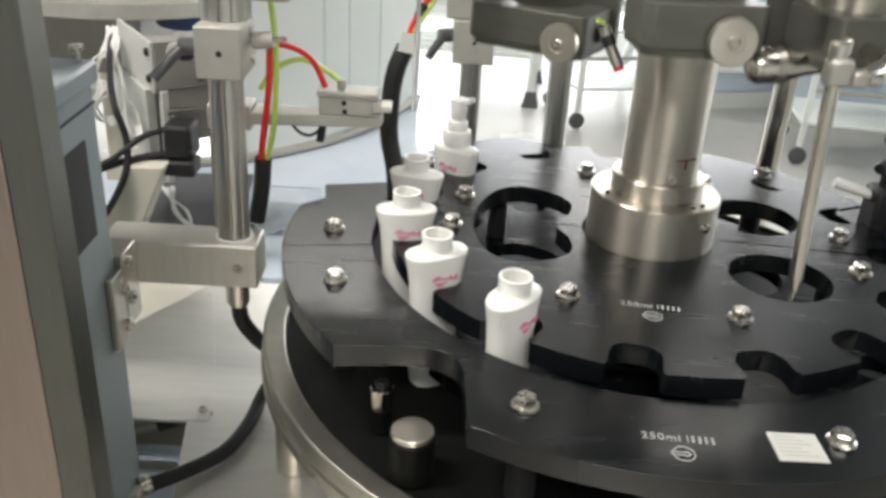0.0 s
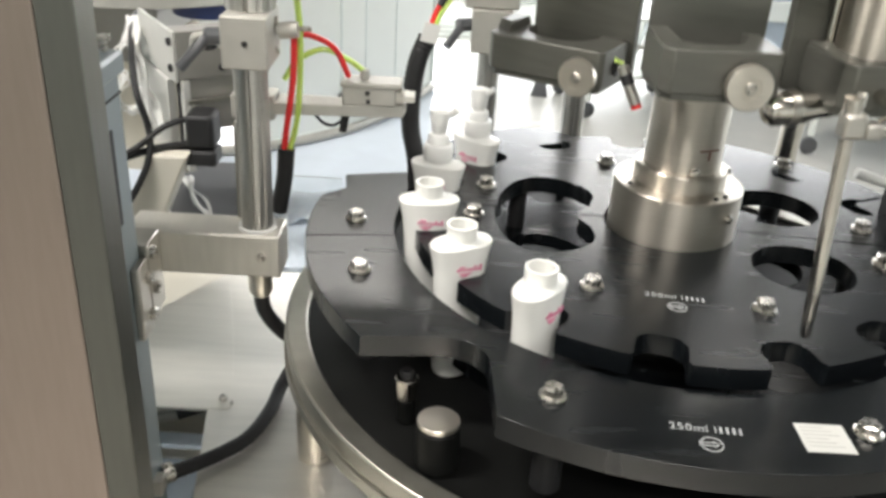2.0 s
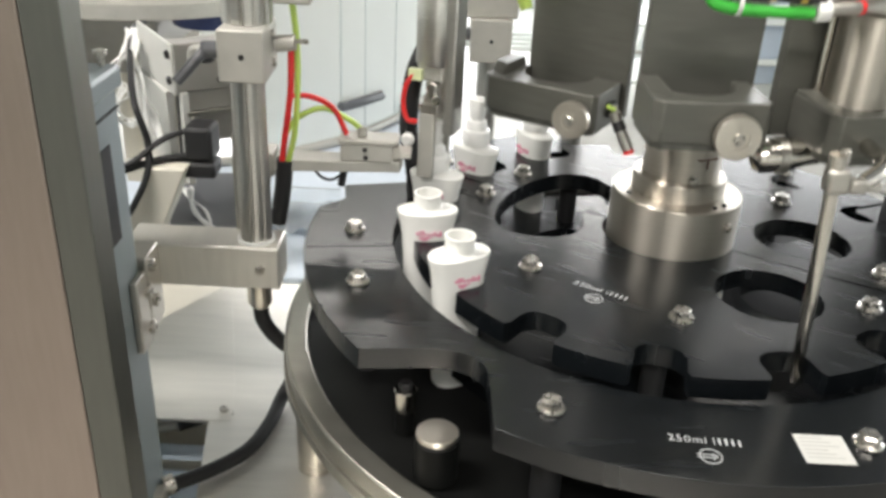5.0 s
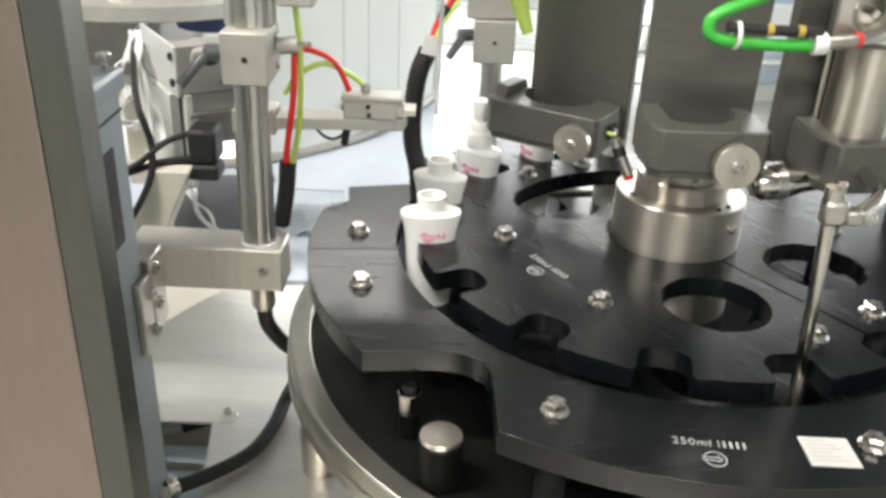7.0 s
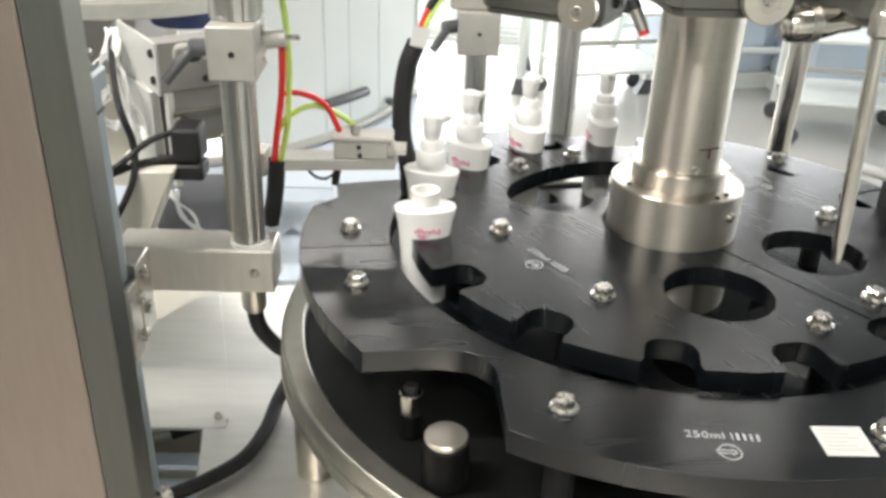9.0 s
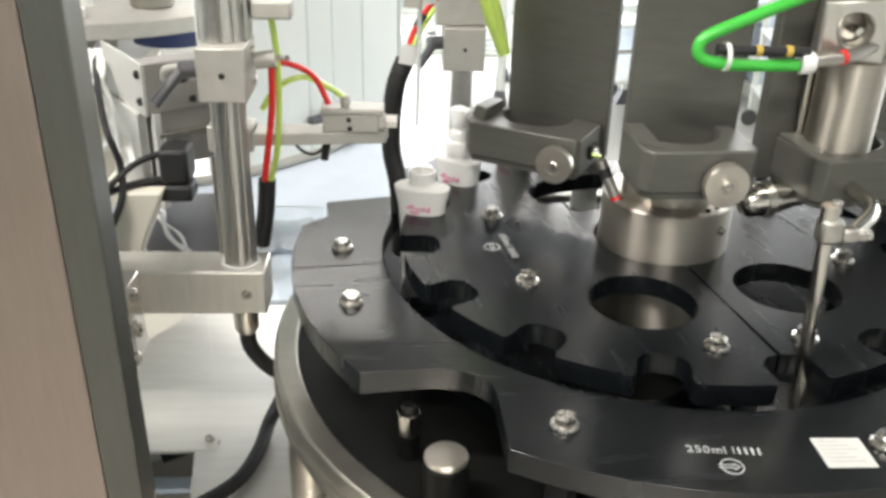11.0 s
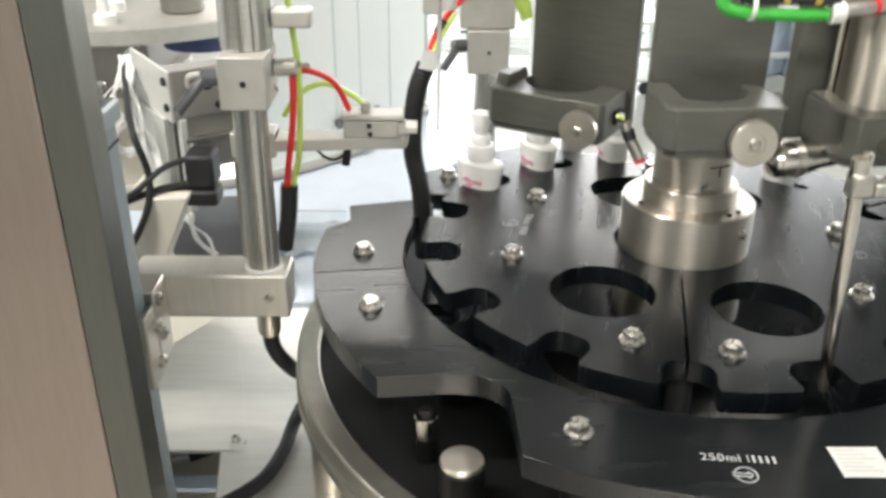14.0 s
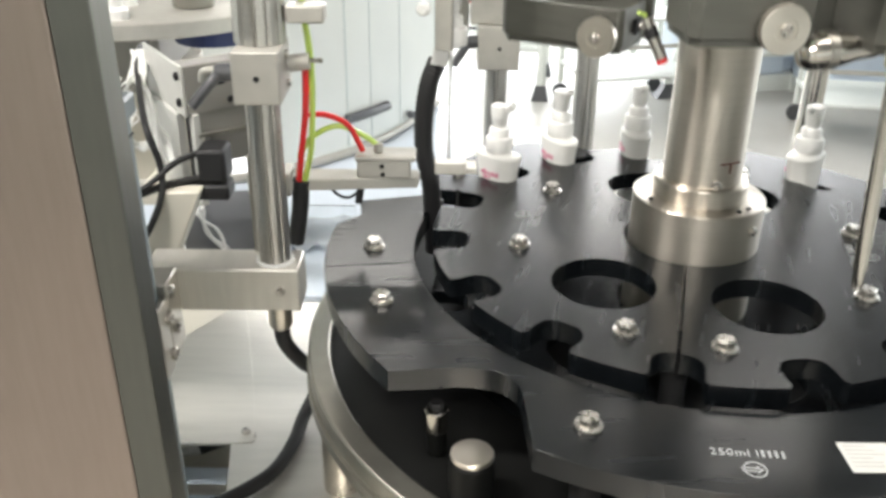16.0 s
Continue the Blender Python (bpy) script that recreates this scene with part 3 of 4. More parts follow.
def bottle():
    b = thing("bottle", "white oval plastic bottle with a small pink print", "bottle", (0, 0, ZB), "bottles in the star wheel")
    up = HB - 0.150
    prof = [(0.0244, 0.0176, 0.000 - up), (0.0268, 0.0191, 0.003 - up), (0.0277, 0.0197, 0.012 - up), (0.0283, 0.0201, 0.010), (0.0292, 0.0206, 0.040), (0.0302, 0.0209, 0.065), (0.0318, 0.0212, 0.088), (0.0342, 0.0216, 0.106),
            (0.0375, 0.0222, 0.1195), (0.0388, 0.0224, 0.1245), (0.0389, 0.0226, 0.1268), (0.0380, 0.0222, 0.1280), (0.0330, 0.0208, 0.1290), (0.0245, 0.0192, 0.1298), (0.0198, 0.0180, 0.1308)]
    secs = [(superoval(a, d), z + up) for a, d, z in prof]
    secs += [(superoval(0.0186, 0.0176, p=2), 0.1322 + up), (superoval(0.0176, 0.0176, p=2), 0.1345 + up), (superoval(0.0174, 0.0174, p=2), HB - 0.0035), (superoval(0.0180, 0.0180, p=2), HB - 0.003), (superoval(0.0180, 0.0180, p=2), HB),
             (superoval(0.0148, 0.0148, p=2), HB), (superoval(0.0148, 0.0148, p=2), HB - 0.03)]
    body = part("body", loft(secs), "white", b, smooth=45)
    for s in (1,):
        bm = bmesh.new()
        for i in range(9):
            h = (0.0085, 0.0045, 0.0080, 0.0048, 0.0048, 0.0046, 0.0080, 0.0078, 0.0045)[i]
            x = -0.0165 + 0.0037 * i
            z = 0.0985 + up + 0.0003 * i
            y = 0.0217
            box(x, x + 0.0024, y - 0.001, y + 0.0004, z, z + 0.8 * h, bm)
        for k, (x0, x1) in enumerate(((-0.004, 0.012), (-0.001, 0.0105), (0.002, 0.0085))):
            box(x0, x1, y - 0.001, y + 0.0004, 0.0968 + up - 0.0019 * k, 0.0978 + up - 0.0019 * k, bm)
        part("pink_print", bm, "pink", body, "pink printed mark")
    return b


def pump():
    p = thing("pump", "white pump dispenser with a curved spout", "pump dispenser", (0, 0, ZB + HB), "pump dispensers")
    part("collar", lathe([(0, -0.0165), (0.0200, -0.0165), (0.0208, -0.015), (0.0206, 0.003), (0.0190, 0.0055), (0.0156, 0.0068), (0.0150, 0.0175), (0.0130, 0.0203), (0, 0.0205)], 36), "cap", p)
    part("stem", lathe([(0, 0.0205), (0.0100, 0.0205), (0.0096, 0.024), (0.0112, 0.026), (0.0122, 0.037), (0.0122, 0.0372), (0, 0.0372)], 28), "cap", p)
    hd = [(superoval(0.0126, 0.0122, 20, 2.2), 0.0374), (superoval(0.0134, 0.0124, 20, 2.4), 0.047), (superoval(0.0132, 0.0120, 20, 2.4), 0.0525), (superoval(0.0090, 0.0078, 20, 2.2), 0.0550)]
    actuator = part("actuator", loft(hd), "cap", p, smooth=45)
    sp = hose([(-0.002, 0, 0.0465), (-0.012, 0, 0.0490), (-0.019, 0, 0.0530), (-0.0245, 0, 0.0575)], 0.0046, 12, 4)
    part("spout", sp, "cap", actuator)
    part("dip_tube", hose([(0, 0, -0.004), (0.001, 0, -0.08), (0.002, 0, -0.176)], 0.0030, 8, 3), "tube", p)
    return p


bottles = [bottle()]
pumps = [pump()]
for _ in range(4):
    bottles.append(copy_thing(bottles[0], pose(0, 0, ZB)))
for _ in range(5):
    pumps.append(copy_thing(pumps[0], pose(0, 0, 1.2)))

# ---------------------------------------------------------------- pump gripper
grip = thing("pump_gripper", "grey pneumatic gripper with steel fingers and a red hose", "gripper", (0, 0, 0))
gb = part("gripper_body", lathe([(0, 0.120), (0.026, 0.120), (0.028, 0.123), (0.028, 0.222), (0.026, 0.225), (0, 0.225)], 40), "alu2", grip, "round aluminium gripper cylinder")
part("lift_rod", rod(0.021, 0.2252, 0.75, 28), "steel", grip)
bevel(part("side_plate", box(0.019, 0.034, -0.022, 0.016, 0.030, 0.260), "alu2", grip), 0.003)
bevel(part("guide_block", box(-0.020, 0.018, -0.020, 0.020, 0.100, 0.1195), "alu", grip), 0.003)
part("pale_collar", box(-0.028, -0.010, -0.030, -0.0205, 0.102, 0.116), "palelime", gb)
for k, (x, rz) in enumerate(((-0.008, 18), (0.010, -14))):
    bm = box(-0.0065, 0.0065, -0.010, 0.010, 0.0, 0.046, None, pose(x, -0.014, 0.056, 0, rz, 0))
    bevel(part("knuckle", bm, "steel", grip), 0.003)
    part("pivot", rod(0.006, 0, 0.006, 16, pose(x + 0.001, -0.0245, 0.066 + 0.012 * k, 90, 0, 0)), "chrome", grip)
bevel(part("front_finger", box(-0.010, 0.012, -0.034, -0.0245, -0.030, 0.060), "alu", grip), 0.0015)
bevel(part("rear_finger", box(-0.010, 0.012, 0.0235, 0.034, -0.020, 0.100), "alu", grip), 0.0015)
part("finger_link", box(-0.008, 0.010, -0.0340, -0.006, 0.0604, 0.072), "steel", grip)
part("white_pad", rod(0.009, 0, 0.012, 16, pose(-0.028, -0.02, 0.018, 90, 0, 0), 0.003), "cap", grip)
part("red_hose", hose([(-0.020, -0.026, 0.112), (-0.030, -0.030, 0.095), (-0.034, -0.030, 0.070), (-0.028, -0.030, 0.048), (-0.014, -0.028, 0.046)], 0.0034, 10), "red", grip)

# ---------------------------------------------------------------- stand with pole and block
def fluted(r, z0, z1, n=64, flutes=8, depth=0.1):
    bm = bmesh.new()
    pts = [(r * (1 - depth * max(0, math.cos(flutes * 2 * math.pi * i / n)) ** 6) * math.cos(2 * math.pi * i / n), r * (1 - depth * max(0, math.cos(flutes * 2 * math.pi * i / n)) ** 6) * math.sin(2 * math.pi * i / n)) for i in range(n)]
    return loft([(pts, z0), (pts, z1)], bm)


def lever(parent, at, rz, s=1.0):
    m = pose(*at, 0, 0, rz)
    lv = part("lever_hub", lathe([(0, 0), (0.011 * s, 0), (0.012 * s, 0.004), (0.012 * s, 0.024 * s), (0.009 * s, 0.028 * s), (0, 0.028 * s)], 20, m @ pose(0, 0, 0, 0, -90, 0)), "slate", parent, "slate grey clamping lever")
    bm = hose([(-0.016, 0, 0.001), (-0.027, -0.008, -0.008), (-0.052, -0.020, -0.033)], 0.0075 * s, 12, 3)
    bmesh.ops.transform(bm, matrix=m, verts=bm.verts[:])
    part("lever_arm", bm, "slate", lv)
    part("lever_stud", rod(0.005, 0, 0.02, 12, m @ pose(0.001, 0, 0, 0, 90, 0)), "bolt", lv)


def clamp_cube(parent, x0, x1, y0, y1, z0, z1):
    cb = bevel(part("clamp_cube", box(x0, x1, y0, y1, z0, z1), "alu", parent), 0.0018)
    cx, cz = (x0 + x1) / 2, (z0 + z1) / 2
    # thin black disc paints the dark inside of the hole
    part("blind_hole", rod(0.0035, 0, 0.0006, 16, pose(cx + 0.001, y0, cz, 90, 0, 0), 0.0001), "rubber", cb)
    for zz in (z0 + 0.013, z1 - 0.013):
        screw(cb, pose(x1, y0 + 0.05, zz, 0, 90, 0), 0.005)
    return cb


stand = thing("pole_stand", "fluted aluminium pole on a square stainless bracket arm", "stand", (0, 0, 0))
PX, PY = -0.532, -0.034
part("pole", fluted(0.0205, 0.99, 1.62), "alu2", stand)
stand.children[0].matrix_basis = pose(PX, PY, 0)
arm = bevel(part("bracket_arm", box(-0.697, -0.499, -0.062, -0.002, 0.986, 1.046), "steelh", stand, "square stainless tube arm"), 0.003)
screw(arm, pose(-0.523, -0.062, 1.016, 90, 0, 0), 0.006)
bevel(part("flat_bar", box(-0.563, -0.545, -0.0110, -0.003, 1.0463, 1.1795), "dull", stand), 0.001)
part("pole_washer", lathe([(0.0207, 1.0462), (0.0245, 1.0462), (0.0245, 1.0495), (0.0207, 1.0495)], 32, pose(PX, PY, 0)), "cap", stand)
part("pole_foot", lathe([(0, 0.945), (0.012, 0.945), (0.016, 0.952), (0.016, 0.9855), (0, 0.9855)], 24, pose(PX, PY, 0)), "turned", stand)
screw(stand, pose(-0.562, -0.03, 0.9835, 180, 0, 0), 0.008)
cc = clamp_cube(stand, -0.5535, -0.5005, -0.085, -0.006, 1.268, 1.328)
lever(cc, (-0.5540, -0.060, 1.300), 12, 0.85)
part("upper_profile", fluted(0.030, 1.3285, 1.62, 64, 12, 0.12), "alu2", stand)
stand.children[-1].matrix_basis = pose(PX + 0.004, PY, 0)
bevel(part("arm_flange", box(-0.6615, -0.652, -0.150, -0.1135, 0.935, 1.035), "steel", stand), 0.002)
bevel(part("flange_web", box(-0.690, -0.652, -0.1115, -0.0625, 0.945, 1.05), "steel", stand), 0.002)
for yy, zz in ((-0.100, 1.035), (-0.120, 1.010), (-0.098, 0.985), (-0.120, 0.958)):
    screw(stand, pose(-0.652, yy, zz, 0, 90, 0), 0.0085)
part("flow_valve", hose([(-0.498, -0.03, 1.302), (-0.484, -0.03, 1.304), (-0.474, -0.03, 1.305)], 0.010, 14, 3), "alu", stand)
part("valve_pin", rod(0.003, 0, 0.016, 10, pose(-0.474, -0.03, 1.306, 0, 90, 0)), "bolt", stand)
bevel(part("top_bracket", box(-0.496, -0.452, -0.05, -0.02, 1.352, 1.372), "alu", stand), 0.003)

# carriage that slides a nozzle out and down
carr = thing("nozzle_carriage", "aluminium nozzle carriage with a pale grey pneumatic slide", "carriage", (0, 0, 0))
bevel(part("carriage_plate", loft([([(-0.512, -0.005), (-0.350, 0.010), (-0.347, 0.036), (-0.512, 0.040)], 1.190), ([(-0.512, -0.005), (-0.350, 0.010), (-0.347, 0.036), (-0.512, 0.040)], 1.205)]), "alu", carr), 0.0015)
bevel(part("carriage_clamp", box(-0.567, -0.5125, 0.000, 0.040, 1.180, 1.212), "alu", carr), 0.002)
bevel(part("slide_body", box(-0.427, -0.359, 0.004, 0.038, 1.2052, 1.228), "alu", carr, "pale grey pneumatic slide body"), 0.002)
bevel(part("slide_cap", box(-0.429, -0.352, 0.002, 0.040, 1.2282, 1.2355), "alu", carr), 0.002)
for x in (-0.395, -0.394):
    screw(carr, pose(x, 0.004, 1.222 if x < -0.3945 else 1.211, 90, 0, 0), 0.003, "rubber")
slide = part("slide_rod", box(-0.390, -0.350, 0.012, 0.030, 1.208, 1.224), "steelh", carr, "steel slide rod")
bevel(slide, 0.0015)
part("slide_tip", box(-0.3498, -0.336, 0.006, 0.036, 1.212, 1.219), "steelh", slide)
part("red_hose", hose([(-0.486, -0.018, 1.296), (-0.462, -0.004, 1.292), (-0.436, 0.010, 1.274), (-0.420, 0.018, 1.238)], 0.0036, 10), "red", carr)
part("lime_hose", hose([(-0.500, 0.012, 1.232), (-0.482, 0.010, 1.258), (-0.450, 0.014, 1.272), (-0.418, 0.018, 1.258), (-0.400, 0.020, 1.244)], 0.0036, 10), "lime", carr)
part("push_fitting", rod(0.006, 1.2357, 1.248, 12, pose(-0.400, 0.020, 0)), "alu", carr)
part("grey_cable", hose([(-0.470, 0.03, 1.189), (-0.455, 0.02, 1.176), (-0.440, 0.02, 1.172), (-0.424, 0.022, 1.182)], 0.002, 8), "rubber", carr)
part("cable_end", hose([(-0.424, 0.022, 1.188), (-0.426, 0.022, 1.176), (-0.428, 0.022, 1.164)], 0.0052, 10, 3), "rubber", carr)

hz = thing("air_hoses", "red and lime pneumatic hoses running down beside the pole", "hose", (0, 0, 0))
part("lime_hose", hose([(-0.480, -0.02, 1.56), (-0.482, -0.02, 1.40), (-0.474, -0.02, 1.30), (-0.480, -0.01, 1.20), (-0.494, 0.0, 1.14)], 0.0038, 10), "lime", hz)
part("red_hose", hose([(-0.480, -0.025, 1.298), (-0.484, -0.02, 1.24), (-0.496, -0.01, 1.17), (-0.502, 0.0, 1.135)], 0.0040, 10), "red", hz)
part("black_sleeve", hose([(-0.498, 0.0, 1.145), (-0.503, 0.005, 1.10), (-0.512, 0.008, 1.052)], 0.011, 12), "rubber", hz)

fh = thing("floor_conduit", "black corrugated conduit bending over the steel deck", "conduit", (0, 0, 0))
part("conduit", hose([(-0.532, -0.034, 0.955), (-0.530, -0.026, 0.915), (-0.512, 0.0, 0.865), (-0.500, 0.06, 0.81), (-0.512, 0.11, 0.745), (-0.533, 0.085, 0.708), (-0.541, 0.02, 0.703), (-0.561, -0.045, 0.703), (-0.605, -0.093, 0.703), (-0.655, -0.130, 0.703)], 0.0102, 14, 12, 0.07), "rubber", fh)

part("pipe_clip", lathe([(0.0125, -0.007), (0.0145, -0.007), (0.0145, 0.007), (0.0125, 0.007), (0.0125, -0.007)], 20, pose(-0.652, -0.128, 0.705, 0, 90, 38)), "bolt", fh)
bevel(part("clip_block", box(-0.676, -0.650, -0.160, -0.138, 0.6905, 0.716), "alu", fh), 0.002)

ch = thing("cable_conduit", "black ribbed cable conduit with red and yellow wires", "conduit", (0, 0, 0))
cd = part("conduit", hose([(-0.3255, 0.125, 1.268), (-0.338, 0.12, 1.235), (-0.344, 0.12, 1.19), (-0.344, 0.12, 1.14), (-0.334, 0.12, 1.085), (-0.33, 0.13, 0.98)], 0.0125, 14, 12, 0.08), "rubber", ch)
part("paper_tag", box(-0.014, 0.010, -0.0135, -0.0130, -0.012, 0.014, None, pose(-0.3245, 0.125, 1.275, 0, 15, 20)), "cap", cd)
part("red_wire", hose([(-0.325, 0.125, 1.262), (-0.316, 0.13, 1.30), (-0.292, 0.15, 1.335), (-0.262, 0.18, 1.352), (-0.20, 0.25, 1.36)], 0.004, 10), "red", ch)
part("yellow_wire", hose([(-0.323, 0.120, 1.262), (-0.310, 0.126, 1.298), (-0.288, 0.146, 1.330)], 0.0032, 10), "lime", ch)
part("black_wrap", hose([(-0.311, 0.132, 1.308), (-0.302, 0.14, 1.322)], 0.0062, 10, 3), "rubber", ch)

# ---------------------------------------------------------------- posts behind the wheel
def back_post(x, y, z0, z1, r, mat, label):
    p = thing("support_post", label, "post", (x, y, 0), "support posts")
    part("post", fluted(r, z0, z1), mat, p)
    return p


bp = back_post(-0.222, 0.520, 0.69, 1.6, 0.020, "alu2", "fluted aluminium support post with a grey clamp")
c2 = clamp_cube(bp, -0.036, 0.036, -0.045, 0.035, 1.160, 1.235)
lever(c2, (-0.0365, -0.02, 1.205), 20)
bevel(part("top_bracket", box(-0.05, 0.045, -0.03, 0.02, 1.2355, 1.29), "alu", bp), 0.003)
back_post(-0.060, 0.510, 0.69, 1.8, 0.021, "alu2", "fluted aluminium support post behind the wheel")
p3 = thing("support_post", "dark polished steel post behind the wheel", "post", (0.325, 0.445, 0), "support posts")
part("post", rod(0.019, 0.69, 1.8, 28), "chrome", p3)

sc = thing("side_clamp", "black side clamp with a white guide rod on the ring", "clamp", (0, 0, 0))
part("guide_rod", hose([(0.282, 0.088, 1.122), (0.305, 0.086, 1.116), (0.335, 0.083, 1.108)], 0.0075, 14, 3), "cap", sc)
bevel(part("clamp_body", box(0.332, 0.378, 0.055, 0.100, 1.0505, 1.122), "rubber", sc), 0.004)
part("clamp_lever", hose([(0.352, 0.085, 1.122), (0.350, 0.085, 1.146), (0.342, 0.080, 1.154), (0.330, 0.070, 1.150)], 0.0085, 12, 4), "rubber", sc)
bevel(part("navy_plate", box(0.352, 0.42, 0.005, 0.0545, 1.0505, 1.105), "navy", sc), 0.004)

# ---------------------------------------------------------------- deck and covers
dk = thing("machine_deck", "brushed stainless machine deck", "machine deck", (0, 0, 0))
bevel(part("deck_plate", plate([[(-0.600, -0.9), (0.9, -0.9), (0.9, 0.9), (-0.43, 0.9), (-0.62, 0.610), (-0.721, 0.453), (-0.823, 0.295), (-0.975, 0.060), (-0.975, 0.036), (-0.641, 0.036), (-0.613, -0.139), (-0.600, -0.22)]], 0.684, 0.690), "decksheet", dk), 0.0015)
part("deck_frame", box(-1.15, 0.9, -0.88, 0.88, 0.08, 0.52), "cream", dk)
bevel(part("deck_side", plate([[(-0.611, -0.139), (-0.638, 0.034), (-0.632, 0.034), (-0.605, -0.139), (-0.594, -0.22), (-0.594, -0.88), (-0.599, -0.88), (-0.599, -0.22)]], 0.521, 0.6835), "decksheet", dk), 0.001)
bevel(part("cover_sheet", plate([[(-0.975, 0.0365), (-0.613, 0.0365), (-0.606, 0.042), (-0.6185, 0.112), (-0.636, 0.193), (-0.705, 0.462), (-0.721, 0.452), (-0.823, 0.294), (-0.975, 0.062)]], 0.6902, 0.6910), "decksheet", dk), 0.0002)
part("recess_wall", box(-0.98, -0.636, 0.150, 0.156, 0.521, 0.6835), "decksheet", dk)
screw(dk, pose(-0.622, 0.062, 0.6912), 0.007)
screw(dk, pose(-0.6085, 0.055, 0.6915, 0, 90, 0), 0.004)
bevel(part("box_lid", box(-0.93, -0.645, -0.20, 0.088, 0.560, 0.600), "acrylic", dk), 0.004)
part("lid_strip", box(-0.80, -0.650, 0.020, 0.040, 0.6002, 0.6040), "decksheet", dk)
part("black_lead", hose([(-0.715, 0.110, 0.618), (-0.695, 0.117, 0.622), (-0.670, 0.126, 0.626), (-0.655, 0.134, 0.628)], 0.0105, 12), "rubber", dk)
part("lead_fitting", hose([(-0.760, 0.100, 0.614), (-0.735, 0.105, 0.616), (-0.716, 0.110, 0.618)], 0.0085, 12), "alu", dk)

cabinet = thing("control_cabinet", "blue-grey painted control cabinet with a black slab for a recess", "cabinet", (0, 0, 0))
bevel(part("cabinet_body", box(-1.20, -0.662, -0.245, -0.112, 0.05, 1.265), "bluegrey", cabinet), 0.003)
bevel(part("cabinet_top", box(-1.20, -0.656, -0.252, -0.104, 1.2652, 1.290), "bluegrey", cabinet), 0.004)
# black slab on the face paints the dark inside of an opening
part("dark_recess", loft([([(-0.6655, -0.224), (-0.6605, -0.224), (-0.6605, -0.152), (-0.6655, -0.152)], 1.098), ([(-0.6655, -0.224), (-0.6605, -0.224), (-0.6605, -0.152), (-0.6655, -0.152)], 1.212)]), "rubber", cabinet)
part("top_seam", box(-0.6625, -0.6605, -0.244, -0.113, 1.243, 1.2455), "rubber", cabinet)
jr = thing("screw_jar", "brushed steel canister standing on the cabinet", "canister", (-0.745, -0.150, 1.2902))
part("canister_body", lathe([(0, 0), (0.050, 0), (0.0515, 0.004), (0.0515, 0.010), (0.050, 0.011), (0.050, 0.19), (0, 0.19)], 40), "alu2", jr)
part("dark_seal", lathe([(0.0502, 0.0115), (0.0508, 0.012), (0.0508, 0.014), (0.0502, 0.0145)], 40), "rubber", jr)
part("lid", lathe([(0, 0.1902), (0.053, 0.1902), (0.053, 0.21), (0, 0.21)], 40), "steel", jr)
sk = thing("adjusting_screw", "small steel adjusting screw on the cabinet", "screw", (-0.672, -0.118, 1.2902))
part("shank", rod(0.004, 0, 0.012, 12), "bolt", sk)
part("head", rod(0.008, 0.012, 0.018, 20), "bolt", sk)

gp = thing("guard_panel", "brushed stainless guard panel with a chamfered edge", "guard panel", (0, 0, 0))
bevel(part("panel_core", plate([[(-1.29, -0.6405), (-0.5005, -0.6405), (-0.4870, -0.6310), (-0.4870, -0.600), (-1.29, -0.600)]], 0.0, 2.3), "steel", gp), 0.002)
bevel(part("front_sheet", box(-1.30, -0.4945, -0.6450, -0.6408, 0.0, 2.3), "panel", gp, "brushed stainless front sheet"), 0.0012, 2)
bevel(part("side_sheet", plate([[(-0.4942, -0.6446), (-0.4790, -0.6340), (-0.4830, -0.600), (-0.4865, -0.600), (-0.4826, -0.6325), (-0.4942, -0.6404)]], 0.0, 2.3), "darkpanel", gp, "brushed stainless edge sheet with dark reflection in its colour"), 0.0008)

# ---------------------------------------------------------------- feeder behind on the left
fd = thing("bottle_turntable", "round white feeder table with a navy drum below", "turntable", (-0.98, 0.98, 0))
part("table_top", lathe([(0, 1.165), (0.345, 1.165), (0.352, 1.168), (0.352, 1.196), (0.346, 1.199), (0, 1.199)], 72), "alu", fd)
part("drum", rod(0.085, 1.125, 1.1645, 40, pose(0.175, -0.14, 0)), "navy", fd, "navy drive drum")
bevel(part("gearbox", box(-0.17, 0.07, -0.20, 0.10, 1.02, 1.1645), "putty", fd), 0.004)
part("pedestal", rod(0.10, 0.0, 1.06, 32), "cream", fd)
part("centre_cap", rod(0.043, 1.1992, 1.245, 36, pose(0.144, -0.170, 0), 0.004), "dull", fd, "dull steel puck")
for x, y in ((0.03, -0.30), (0.005, -0.17), (-0.06, -0.25), (-0.10, -0.20)):
    tb = thing("loose_cap", "small white cap standing on the feeder table", "cap", (-0.98 + x, 0.98 + y, 1.1992), "loose caps")
    part("cap_body", lathe([(0, 0), (0.022, 0), (0.022, 0.018), (0.012, 0.024), (0.010, 0.05), (0, 0.052)], 24), "cap", tb)
mo = thing("linear_drive", "grey aluminium linear drive box with cables", "drive unit", (0, 0, 0))
DM = pose(-0.680, 0.160, 0, 0, 0, 34)
bevel(part("drive_box", box(0.0, 0.105, 0.0, 0.040, 1.176, 1.246, None, DM), "putty", mo), 0.0015)
bevel(part("side_plate", box(-0.0045, -0.0003, 0.001, 0.170, 1.172, 1.246, None, DM), "board", mo, "white painted side plate"), 0.001)
bevel(part("drive_step", box(0.012, 0.105, 0.004, 0.036, 1.146, 1.1757, None, DM), "putty", mo), 0.0015)
bevel(part("step_lip", box(0.010, 0.108, -0.006, 0.002, 1.140, 1.147, None, DM), "dull", mo), 0.001)
